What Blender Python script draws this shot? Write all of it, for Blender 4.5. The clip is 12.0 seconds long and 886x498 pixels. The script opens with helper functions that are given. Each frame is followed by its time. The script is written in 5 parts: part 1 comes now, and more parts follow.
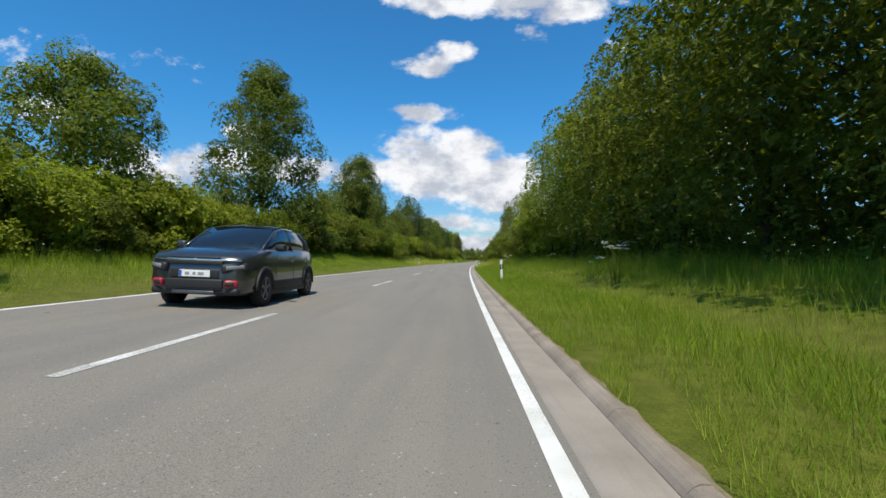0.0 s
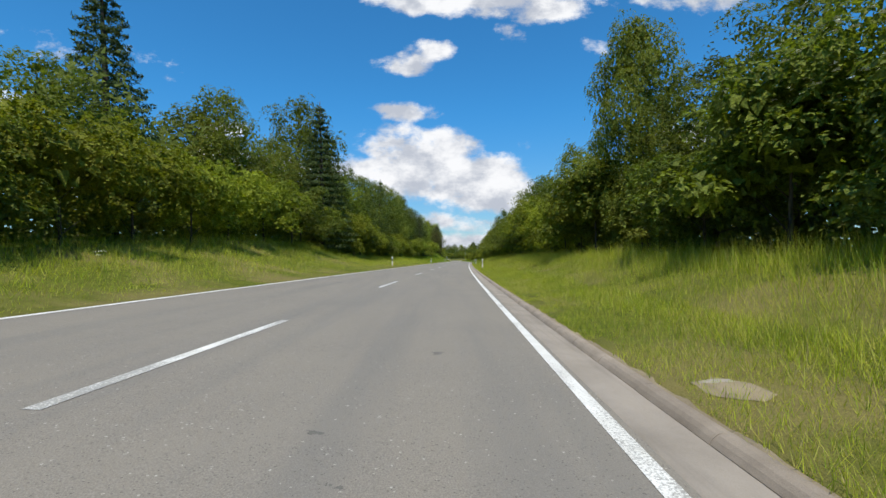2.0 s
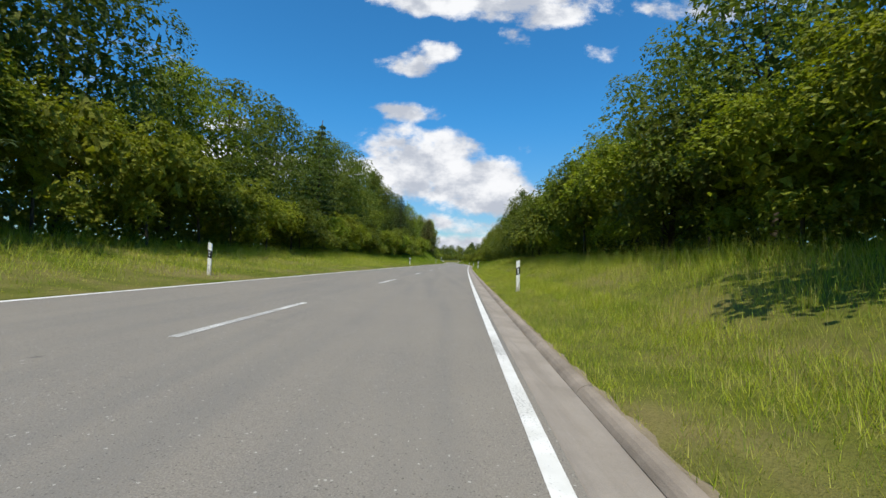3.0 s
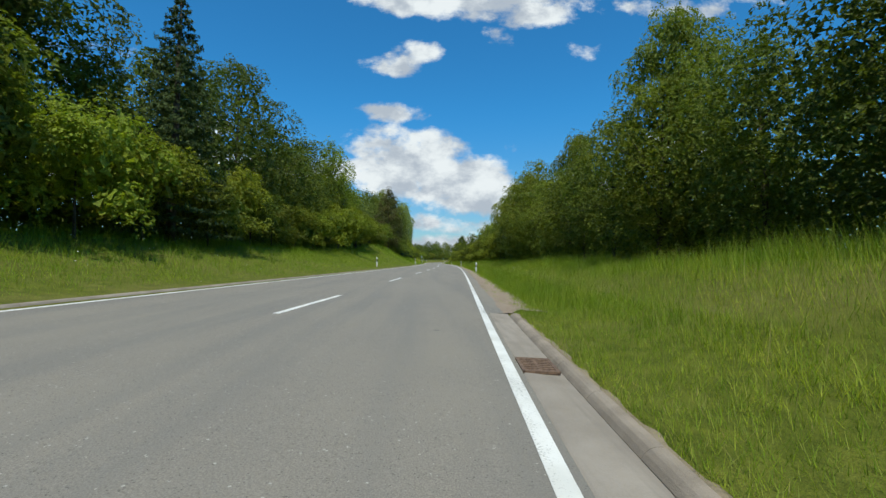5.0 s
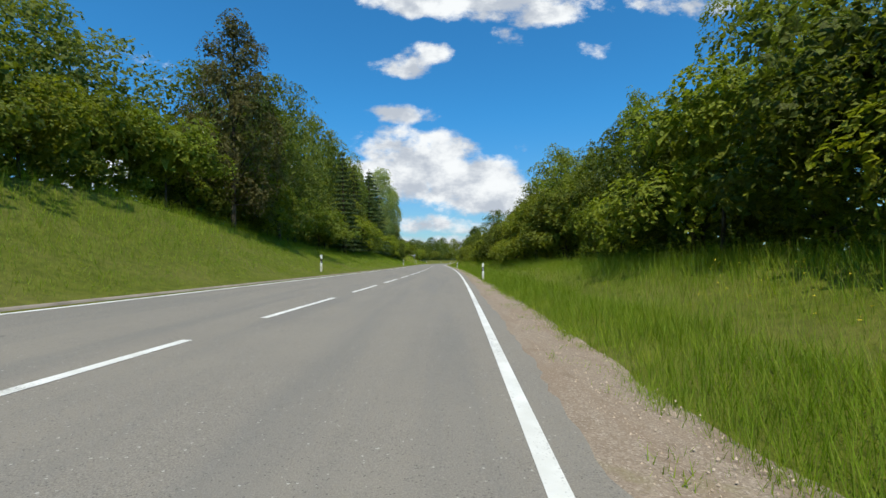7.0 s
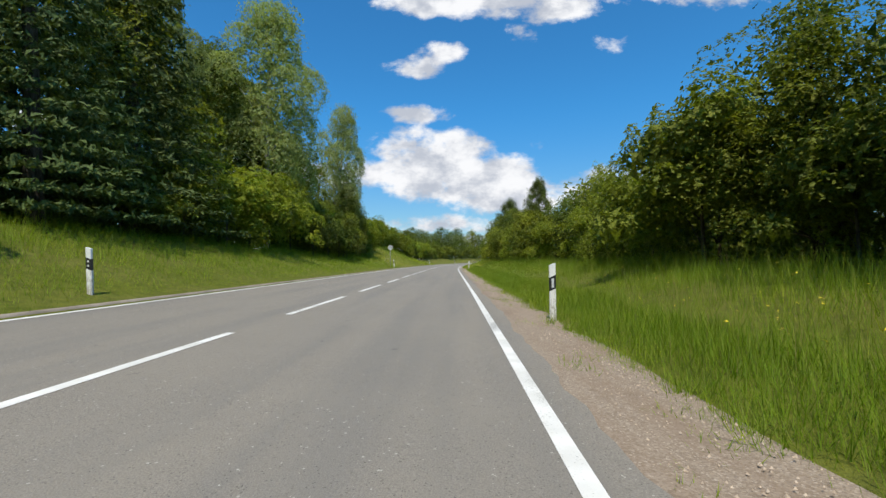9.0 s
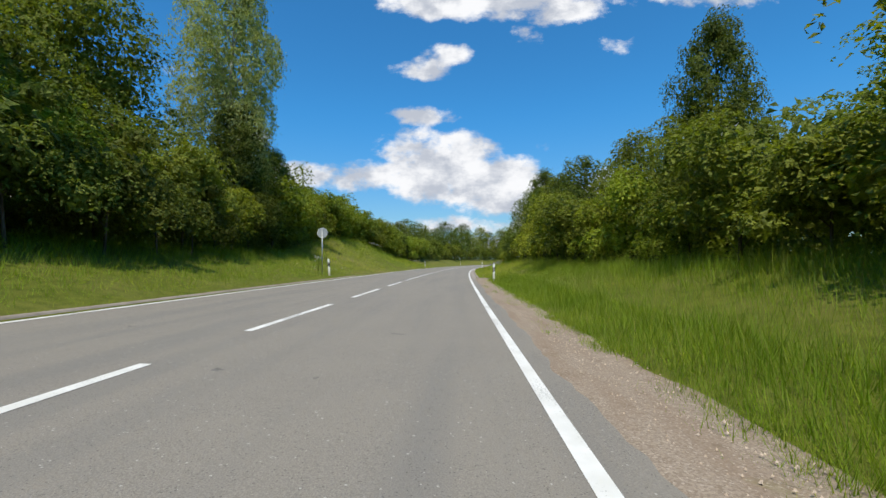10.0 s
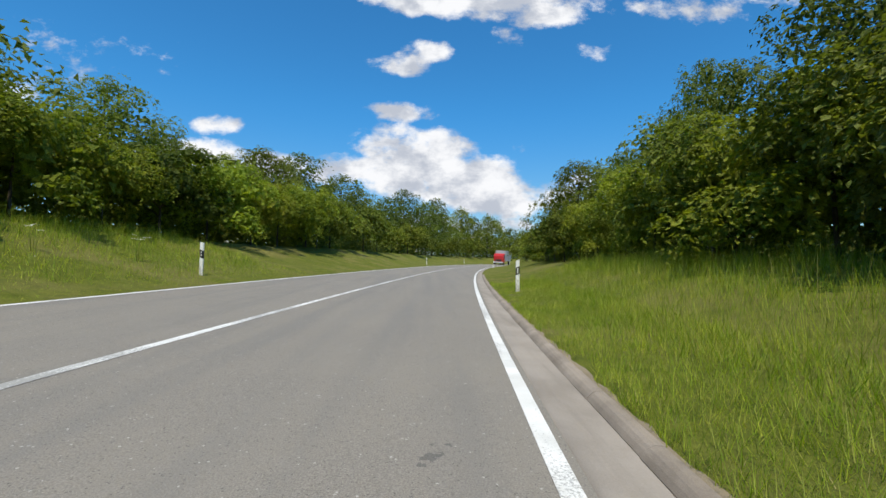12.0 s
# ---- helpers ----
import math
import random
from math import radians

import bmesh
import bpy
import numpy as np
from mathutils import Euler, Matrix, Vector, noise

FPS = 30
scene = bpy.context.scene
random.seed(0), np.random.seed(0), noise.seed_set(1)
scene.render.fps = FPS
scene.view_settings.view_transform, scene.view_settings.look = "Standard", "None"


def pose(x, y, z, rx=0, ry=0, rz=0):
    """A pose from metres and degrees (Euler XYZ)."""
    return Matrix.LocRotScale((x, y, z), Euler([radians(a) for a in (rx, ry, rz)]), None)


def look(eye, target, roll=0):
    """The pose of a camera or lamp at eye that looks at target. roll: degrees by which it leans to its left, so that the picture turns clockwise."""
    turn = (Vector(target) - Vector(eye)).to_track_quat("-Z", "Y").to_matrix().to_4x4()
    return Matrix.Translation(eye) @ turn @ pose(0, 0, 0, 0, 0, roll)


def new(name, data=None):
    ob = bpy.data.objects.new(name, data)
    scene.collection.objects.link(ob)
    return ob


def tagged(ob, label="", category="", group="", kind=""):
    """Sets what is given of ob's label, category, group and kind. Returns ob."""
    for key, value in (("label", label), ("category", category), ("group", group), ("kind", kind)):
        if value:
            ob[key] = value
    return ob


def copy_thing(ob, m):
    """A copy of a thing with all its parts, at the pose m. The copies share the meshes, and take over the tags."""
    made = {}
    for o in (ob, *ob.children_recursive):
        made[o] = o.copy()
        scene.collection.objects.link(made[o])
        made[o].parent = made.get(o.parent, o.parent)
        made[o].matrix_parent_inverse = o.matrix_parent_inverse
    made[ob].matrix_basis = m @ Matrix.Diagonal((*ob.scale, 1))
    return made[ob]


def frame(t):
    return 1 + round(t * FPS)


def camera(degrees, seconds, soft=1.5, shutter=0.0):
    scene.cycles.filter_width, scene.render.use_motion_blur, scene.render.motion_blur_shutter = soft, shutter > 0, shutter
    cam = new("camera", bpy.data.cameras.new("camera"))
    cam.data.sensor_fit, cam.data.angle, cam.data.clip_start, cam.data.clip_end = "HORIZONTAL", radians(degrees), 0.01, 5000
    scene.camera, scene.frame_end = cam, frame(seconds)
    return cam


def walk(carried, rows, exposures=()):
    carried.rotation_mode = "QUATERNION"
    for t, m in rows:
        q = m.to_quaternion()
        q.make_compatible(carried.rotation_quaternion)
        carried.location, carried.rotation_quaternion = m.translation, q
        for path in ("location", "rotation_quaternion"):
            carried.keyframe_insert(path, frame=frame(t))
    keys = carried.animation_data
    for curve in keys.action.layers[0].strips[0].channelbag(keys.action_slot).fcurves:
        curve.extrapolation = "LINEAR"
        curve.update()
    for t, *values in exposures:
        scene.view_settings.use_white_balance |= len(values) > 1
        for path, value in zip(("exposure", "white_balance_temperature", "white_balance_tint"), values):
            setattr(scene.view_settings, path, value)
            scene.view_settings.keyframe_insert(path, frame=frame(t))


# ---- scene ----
cam = camera(89.43, 12.0)
EXPOSURE = 0.05

# the road's middle line: curvature, in 1e-4 per metre, every 30 m from y = -30
CURVE = [7.13, 7.24, 5.40, 3.56, 4.18, 3.93, 2.01, 3.58, -5.04, -6.42, -7.03, -6.81, -2.62, 4.66, 13.50, 16.78, 17.15, 28.0, 42.0, 42.0, 30.0, 14.84, 14.58]
PATH = [
    (0.0, pose(3.012, 0.00, 0.870, 91.53, -0.22, 1.98)),
    (0.5, pose(3.012, 18.15, 0.874, 91.43, -0.90, 2.73)),
    (1.0, pose(3.352, 36.93, 0.874, 91.26, -0.17, 0.76)),
    (1.5, pose(3.750, 54.80, 0.877, 91.50, -1.20, 1.85)),
    (2.0, pose(4.113, 72.49, 0.885, 91.39, 0.51, -0.36)),
    (2.5, pose(5.063, 89.54, 0.876, 91.59, -1.13, -0.48)),
    (4.5, pose(9.119, 158.16, 0.870, 91.54, -1.07, -1.33)),
    (5.0, pose(10.367, 175.69, 0.869, 91.58, -0.04, -2.18)),
    (5.5, pose(11.391, 191.93, 0.876, 91.83, 0.83, -1.04)),
    (6.0, pose(12.707, 208.86, 0.873, 91.99, 1.22, -2.45)),
    (6.5, pose(13.834, 225.17, 0.872, 91.86, 1.11, -1.96)),
    (7.0, pose(14.932, 242.09, 0.867, 91.69, 0.31, -0.80)),
    (9.0, pose(16.747, 312.26, 0.872, 91.63, 1.11, 1.36)),
    (9.5, pose(16.905, 328.09, 0.867, 91.66, 0.47, 1.99)),
    (10.0, pose(16.677, 344.01, 0.875, 91.86, 1.00, 2.06)),
    (10.5, pose(16.792, 359.05, 0.870, 91.60, 0.22, 1.03)),
    (11.0, pose(16.922, 374.59, 0.869, 91.47, -0.70, 1.73)),
    (11.5, pose(17.174, 390.49, 0.872, 91.41, -1.09, 0.81)),
    (12.0, pose(17.909, 406.63, 0.870, 91.54, -0.78, -1.34)),
]
walk(cam, PATH, [(0.0, EXPOSURE, 6500, 10), (2.7, EXPOSURE, 6500, 10), (4.5, EXPOSURE - 0.12, 6350, 6), (5.5, EXPOSURE - 0.16, 6250, 2), (6.1, EXPOSURE - 0.10, 6250, 2),
                 (7.0, EXPOSURE, 6450, 7), (8.8, EXPOSURE, 6500, 10), (12.0, EXPOSURE, 6500, 10)])

# ---- light ----
SUN_ELEVATION, SUN_AZIMUTH = 63.0, 182.0  # degrees; azimuth clockwise from +y
SKY_STRENGTH, SUN_STRENGTH = 0.101, 4.5


class Nodes:
    """Short hand for building a node tree."""

    def __init__(self, tree):
        self.tree = tree
        tree.nodes.clear()

    def add(self, kind, values=(), **settings):
        n = self.tree.nodes.new(kind)
        for k, v in settings.items():
            setattr(n, k, v)
        for k, v in dict(values).items():
            if isinstance(v, bpy.types.NodeSocket):
                self.tree.links.new(v, n.inputs[k])
            else:
                n.inputs[k].default_value = v
        return n

    def math(self, op, a, b=0.0, c=0.0, clamp=False):
        n = self.tree.nodes.new("ShaderNodeMath")
        n.operation, n.use_clamp = op, clamp
        for i, v in enumerate((a, b, c)):
            if isinstance(v, bpy.types.NodeSocket):
                self.tree.links.new(v, n.inputs[i])
            else:
                n.inputs[i].default_value = v
        return n.outputs[0]

    def mix(self, fac, a, b, blend="MIX"):
        n = self.tree.nodes.new("ShaderNodeMix")
        n.data_type, n.blend_type = "RGBA", blend
        for i, v in ((0, fac), (6, a), (7, b)):
            if isinstance(v, bpy.types.NodeSocket):
                self.tree.links.new(v, n.inputs[i])
            elif i == 0:
                n.inputs[i].default_value = v
            else:
                n.inputs[i].default_value = (*v[:3], 1)
        return n.outputs[2]

    def noise(self, vector, scale, detail=4.0, rough=0.55):
        return self.add("ShaderNodeTexNoise", {"Vector": vector, "Scale": scale, "Detail": detail, "Roughness": rough}).outputs["Fac"]

    def ramp(self, value, low, high):
        n = self.add("ShaderNodeMapRange", {0: value, 1: low, 2: high, 3: 0.0, 4: 1.0}, interpolation_type="SMOOTHSTEP")
        return n.outputs[0]


def build_world():
    world = bpy.data.worlds.new("sky")
    scene.world = world
    world.use_nodes = True
    n = Nodes(world.node_tree)
    sky = n.add("ShaderNodeTexSky", sky_type="NISHITA", sun_disc=False, sun_elevation=radians(SUN_ELEVATION),
                sun_rotation=radians(SUN_AZIMUTH), altitude=300.0, air_density=1.0, dust_density=0.6, ozone_density=3.0).outputs[0]
    way = n.add("ShaderNodeTexCoord").outputs["Generated"]
    d = n.add("ShaderNodeSeparateXYZ", {0: way})
    blue = n.mix(1.0, sky, n.mix(n.ramp(d.outputs[2], 0.0, 0.34), (0.74, 0.97, 1.08), (0.37, 1.20, 1.62)), "MULTIPLY")
    ahead = n.math("MAXIMUM", d.outputs[1], 0.05)
    u = n.math("DIVIDE", d.outputs[0], ahead)
    v = n.math("DIVIDE", d.outputs[2], ahead)
    flat = n.add("ShaderNodeCombineXYZ", {0: u, 1: n.math("MULTIPLY", v, 1.5), 2: 0.0}).outputs[0]
    fine = n.math("SUBTRACT", n.noise(flat, 11.0, 8.0, 0.62), 0.5)
    broad = n.math("SUBTRACT", n.noise(flat, 4.2, 3.0, 0.5), 0.5)
    # heaps of cloud: where they stand (sideways, up), half width, half height, thickness
    heaps = [
        (0.11, 0.61, 0.26, 0.060, 1.0), (0.24, 0.575, 0.10, 0.045, 0.9), (-0.02, 0.60, 0.12, 0.045, 0.9), (0.155, 0.505, 0.045, 0.035, 0.45),
        (-0.025, 0.475, 0.055, 0.034, 0.85), (-0.082, 0.440, 0.075, 0.024, 0.82), (-0.055, 0.455, 0.05, 0.025, 0.8), (-0.07, 0.335, 0.095, 0.026, 0.80), (-0.10, 0.262, 0.085, 0.050, 0.85),
        (0.01, 0.245, 0.085, 0.055, 0.90), (0.06, 0.190, 0.17, 0.052, 1.0), (-0.05, 0.195, 0.12, 0.055, 0.95), (0.13, 0.142, 0.14, 0.046, 1.0),
        (0.01, 0.150, 0.12, 0.030, 0.8), (-0.04, 0.085, 0.13, 0.024, 0.75), (0.12, 0.078, 0.12, 0.022, 0.7), (0.05, 0.035, 0.25, 0.026, 0.85), (0.37, 0.49, 0.040, 0.028, 0.36), (0.195, 0.254, 0.025, 0.014, 0.5),
        (0.57, 0.585, 0.16, 0.040, 0.55), (0.72, 0.63, 0.18, 0.04, 0.5), (-0.48, 0.298, 0.060, 0.024, 0.75), (-0.50, 0.222, 0.090, 0.040, 0.85),
        (-0.345, 0.205, 0.11, 0.036, 0.85), (-0.22, 0.20, 0.12, 0.040, 0.8), (-0.72, 0.20, 0.20, 0.06, 0.8), (-0.86, 0.46, 0.26, 0.075, 0.30),
        (0.62, 0.27, 0.12, 0.04, 0.8), (-0.95, 0.36, 0.12, 0.05, 0.6), (-0.38, 0.345, 0.10, 0.03, 0.16), (0.36, 0.15, 0.16, 0.06, 0.7),
    ]
    cover = None
    for hu, hv, hw, hh, thick in heaps:
        a = n.math("DIVIDE", n.math("SUBTRACT", u, hu), hw)
        b = n.math("DIVIDE", n.math("SUBTRACT", v, hv), hh)
        r = n.math("ADD", n.math("MULTIPLY", a, a), n.math("MULTIPLY", b, b))
        heap = n.math("MULTIPLY", n.math("SUBTRACT", 1.0, n.math("MULTIPLY", r, 0.6)), thick)
        cover = heap if cover is None else n.math("SMOOTH_MAX", cover, heap, 0.12)
    cover = n.math("ADD", cover, n.math("ADD", n.math("MULTIPLY", fine, 1.9), n.math("MULTIPLY", broad, 0.7)))
    mask = n.ramp(cover, 0.26, 0.74)
    mask = n.math("MULTIPLY", mask, n.ramp(d.outputs[1], 0.06, 0.2))
    grey = n.ramp(n.math("ADD", n.noise(flat, 9.0, 5.0, 0.6), n.math("MULTIPLY", broad, 0.5)), 0.36, 0.62)
    white = n.mix(grey, (0.50, 0.54, 0.62), (0.93, 0.94, 0.96))
    gain = 1.0 / SKY_STRENGTH
    white = n.mix(1.0, white, (gain, gain, gain), "MULTIPLY")
    final = n.mix(mask, blue, white)
    back = n.add("ShaderNodeBackground", {"Color": final, "Strength": SKY_STRENGTH})
    out = n.add("ShaderNodeOutputWorld")
    n.tree.links.new(back.outputs[0], out.inputs[0])


build_world()
sun_data = bpy.data.lights.new("sun", "SUN")
sun_data.energy, sun_data.angle, sun_data.color = SUN_STRENGTH, radians(0.53), (1.0, 0.92, 0.76)
sun = new("sun", sun_data)
sun_way = Vector((math.sin(radians(SUN_AZIMUTH)) * math.cos(radians(SUN_ELEVATION)), math.cos(radians(SUN_AZIMUTH)) * math.cos(radians(SUN_ELEVATION)),
                  math.sin(radians(SUN_ELEVATION))))
sun.matrix_world = look(sun_way * 100, (0, 0, 0))

# ---- materials ----


def material(name):
    m = bpy.data.materials.new(name)
    m.use_nodes = True
    return m, Nodes(m.node_tree)


def finish(m, n, color, rough=0.8, bump=None, bump_strength=0.3, distance=0.01, metal=0.0, spec=0.5, extra=()):
    values = {"Base Color": color if isinstance(color, bpy.types.NodeSocket) else (*color, 1), "Roughness": rough, "Metallic": metal, "Specular IOR Level": spec}
    values.update(dict(extra))
    p = n.add("ShaderNodeBsdfPrincipled", values)
    if bump is not None:
        b = n.add("ShaderNodeBump", {"Height": bump, "Strength": bump_strength, "Distance": distance})
        n.tree.links.new(b.outputs[0], p.inputs["Normal"])
    out = n.add("ShaderNodeOutputMaterial")
    n.tree.links.new(p.outputs[0], out.inputs[0])
    return m


def place(n):
    return n.add("ShaderNodeNewGeometry").outputs["Position"]


def make_asphalt():
    m, n = material("asphalt")
    p = place(n)
    stones = n.add("ShaderNodeTexVoronoi", {"Vector": p, "Scale": 95.0}).outputs["Distance"]
    chips = n.add("ShaderNodeTexVoronoi", {"Vector": p, "Scale": 26.0}).outputs["Distance"]
    chip = n.math("LESS_THAN", chips, 0.20)
    some = n.math("GREATER_THAN", n.noise(p, 17.0, 2.0), 0.60)
    pits = n.math("LESS_THAN", n.add("ShaderNodeTexVoronoi", {"Vector": p, "Scale": 47.0}).outputs["Distance"], 0.24)
    holes = n.math("GREATER_THAN", n.noise(p, 23.0, 2.0), 0.54)
    grain = n.noise(p, 105.0, 3.0, 0.75)
    patch = n.noise(p, 0.7, 4.0, 0.6)
    longer = n.add("ShaderNodeMapping", {0: p, 3: (1.6, 0.09, 1.0)}).outputs[0]
    lanes = n.noise(longer, 1.0, 3.0, 0.5)
    c = n.mix(n.ramp(grain, 0.25, 0.75), (0.154, 0.139, 0.118), (0.312, 0.282, 0.243))
    c = n.mix(n.math("MULTIPLY", n.ramp(patch, 0.35, 0.7), 0.5), c, (0.262, 0.235, 0.196))
    c = n.mix(n.math("MULTIPLY", n.ramp(lanes, 0.40, 0.7), 0.45), c, (0.165, 0.16, 0.152))
    c = n.mix(n.math("MULTIPLY", n.math("MULTIPLY", chip, some), 0.6), c, (0.54, 0.52, 0.47))
    c = n.mix(n.math("MULTIPLY", n.math("MULTIPLY", pits, holes), 0.65), c, (0.075, 0.07, 0.064))
    tar = n.math("MULTIPLY", n.math("GREATER_THAN", n.noise(p, 2.3, 5.0, 0.6), 0.71), 0.55)
    c = n.mix(tar, c, (0.07, 0.07, 0.07))
    return finish(m, n, c, 0.82, n.math("ADD", n.math("MULTIPLY", stones, 0.7), grain), 0.55, 0.006, spec=0.3)


def make_paint(name="road_paint", worn=0.60):
    m, n = material(name)
    p = place(n)
    longer = n.add("ShaderNodeMapping", {0: p, 3: (2.2, 0.55, 1.0)}).outputs[0]
    flake = n.math("ADD", n.math("MULTIPLY", n.noise(p, 55.0, 4.0, 0.7), 0.6), n.math("MULTIPLY", n.noise(longer, 1.0, 4.0, 0.6), 0.55))
    gone = n.ramp(flake, worn, worn + 0.10)
    c = n.mix(n.ramp(n.noise(p, 3.0, 4.0), 0.3, 0.7), (0.80, 0.79, 0.76), (0.66, 0.65, 0.61))
    c = n.mix(n.math("MULTIPLY", gone, 0.8), c, (0.24, 0.23, 0.21))
    return finish(m, n, c, 0.6, flake, 0.4, 0.004)


def make_concrete(name, dark, light, scale=1.0):
    m, n = material(name)
    p = place(n)
    grain = n.noise(p, 120.0 * scale, 4.0, 0.7)
    stain = n.noise(p, 1.3 * scale, 5.0, 0.62)
    streak = n.noise(n.add("ShaderNodeMapping", {0: p, 3: (6.0, 0.35, 3.0)}).outputs[0], 1.0, 4.0, 0.6)
    c = n.mix(n.ramp(n.math("ADD", n.math("MULTIPLY", grain, 0.4), n.math("MULTIPLY", stain, 0.6)), 0.3, 0.7), dark, light)
    c = n.mix(n.math("MULTIPLY", n.ramp(streak, 0.5, 0.75), 0.35), c, tuple(v * 0.55 for v in dark))
    return finish(m, n, c, 0.9, grain, 0.5, 0.006, spec=0.25)


def damp(n, p):
    """1 on the damper, greener stretches of the verge, 0 on the dry ones between."""
    y = n.add("ShaderNodeSeparateXYZ", {0: p}).outputs[1]
    middle = n.math("MULTIPLY", n.ramp(y, 150.0, 195.0), n.math("SUBTRACT", 1.0, n.ramp(y, 368.0, 384.0)))
    ends = n.math("ADD", n.math("SUBTRACT", 1.0, n.ramp(y, 58.0, 74.0)), n.math("MULTIPLY", n.ramp(y, 380.0, 396.0), 0.55))
    return n.math("MAXIMUM", middle, ends)


def make_earth():
    """The ground: turf soil, drier and barer near the road's edge by a stain of its own."""
    m, n = material("turf")
    p = place(n)
    a, b, c3 = n.noise(p, 0.35, 5.0, 0.6), n.noise(p, 3.5, 5.0, 0.65), n.noise(p, 55.0, 5.0, 0.75)
    d = n.add("ShaderNodeTexVoronoi", {"Vector": p, "Scale": 110.0})
    tone = n.add("ShaderNodeSeparateColor", {0: d.outputs["Color"]}).outputs[0]
    c = n.mix(n.ramp(b, 0.3, 0.7), (0.085, 0.110, 0.012), (0.165, 0.185, 0.026))
    c = n.mix(n.math("MULTIPLY", n.ramp(a, 0.42, 0.66), n.math("SUBTRACT", 0.70, n.math("MULTIPLY", damp(n, p), 0.5))), c, (0.290, 0.225, 0.100))
    c = n.mix(n.math("MULTIPLY", n.ramp(c3, 0.42, 0.66), 0.55), c, (0.036, 0.046, 0.010))
    c = n.mix(n.math("MULTIPLY", n.ramp(tone, 0.5, 0.9), 0.22), c, (0.21, 0.21, 0.045))
    return finish(m, n, c, 0.95, n.math("ADD", n.math("MULTIPLY", c3, 1.2), d.outputs["Distance"]), 0.6, 0.02, spec=0.1)


def make_gravel():
    """A beaten shoulder of pale brown dirt and fine grit."""
    m, n = material("gravel")
    p = place(n)
    cells = n.add("ShaderNodeTexVoronoi", {"Vector": p, "Scale": 85.0})
    shade = n.add("ShaderNodeSeparateColor", {0: cells.outputs["Color"]}).outputs[0]
    grit = n.noise(p, 60.0, 4.0, 0.7)
    along = n.noise(n.add("ShaderNodeMapping", {0: p, 3: (3.2, 0.55, 1.0)}).outputs[0], 1.0, 5.0, 0.62)
    c = n.mix(n.ramp(n.math("ADD", n.math("MULTIPLY", grit, 0.6), n.math("MULTIPLY", shade, 0.4)), 0.25, 0.75), (0.222, 0.172, 0.128), (0.345, 0.280, 0.218))
    c = n.mix(n.math("MULTIPLY", n.ramp(along, 0.42, 0.66), 0.55), c, (0.235, 0.170, 0.120))
    c = n.mix(n.math("MULTIPLY", n.ramp(n.noise(p, 5.0, 5.0, 0.7), 0.55, 0.66), 0.40), c, (0.155, 0.112, 0.075))
    c = n.mix(n.math("MULTIPLY", n.math("GREATER_THAN", shade, 0.94), 0.45), c, (0.48, 0.41, 0.34))
    c = n.mix(n.math("MULTIPLY", n.ramp(n.noise(p, 1.1, 5.0, 0.65), 0.60, 0.70), 0.35), c, (0.19, 0.185, 0.06))
    return finish(m, n, c, 0.95, n.math("ADD", n.math("MULTIPLY", cells.outputs["Distance"], 0.5), n.noise(p, 9.0, 4.0)), 0.45, 0.012, spec=0.2)


def make_leaf(name, dark, light, through_part=0.36, spread=0.14, grain=20.0, gap_shade=0.45, gloss=0.16):
    """Leaves: a tone for each leaf, a finer grain in it with shade painted between its cells, a cast for each plant and
    drifts of older and younger growth.
    """
    m, n = material(name)
    geo = n.add("ShaderNodeNewGeometry")
    each = geo.outputs["Random Per Island"]
    tree = n.add("ShaderNodeObjectInfo").outputs["Random"]
    p0 = geo.outputs["Position"]
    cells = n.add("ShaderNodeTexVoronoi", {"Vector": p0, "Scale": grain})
    tone = n.add("ShaderNodeSeparateColor", {0: cells.outputs["Color"]}).outputs[0]
    drift = n.ramp(n.noise(p0, 0.9, 3.0, 0.6), 0.32, 0.68)
    c = n.mix(n.math("ADD", n.math("ADD", n.math("MULTIPLY", each, 0.40), n.math("MULTIPLY", tone, 0.30)), n.math("MULTIPLY", drift, 0.30)), dark, light)
    # cell rims painted darker, as the shade in gaps between small leaves
    c = n.mix(n.math("MULTIPLY", n.ramp(cells.outputs["Distance"], 0.40, 0.80), gap_shade), c, tuple(v * 0.35 for v in dark))
    c = n.add("ShaderNodeHueSaturation", {"Hue": n.math("ADD", 0.5, n.math("MULTIPLY", n.math("SUBTRACT", tree, 0.45), spread * 0.16)), "Saturation": 1.0,
                                          "Value": n.math("ADD", 0.72, n.math("MULTIPLY", n.math("FRACT", n.math("MULTIPLY", tree, 7.31)), 0.50)), "Color": c}).outputs[0]
    tilt = n.add("ShaderNodeBump", {"Height": n.math("ADD", cells.outputs["Distance"], tone), "Strength": 0.7, "Distance": 0.4 / grain}).outputs[0]
    p = n.add("ShaderNodeBsdfPrincipled", {"Base Color": c, "Roughness": 0.55, "Specular IOR Level": gloss, "Normal": tilt})
    t = n.add("ShaderNodeBsdfTranslucent", {"Color": n.mix(1.0, c, (1.25, 1.30, 0.50), "MULTIPLY"), "Normal": tilt})
    mixed = n.add("ShaderNodeMixShader", {0: through_part, 1: p.outputs[0], 2: t.outputs[0]})
    out = n.add("ShaderNodeOutputMaterial")
    n.tree.links.new(mixed.outputs[0], out.inputs[0])
    return m


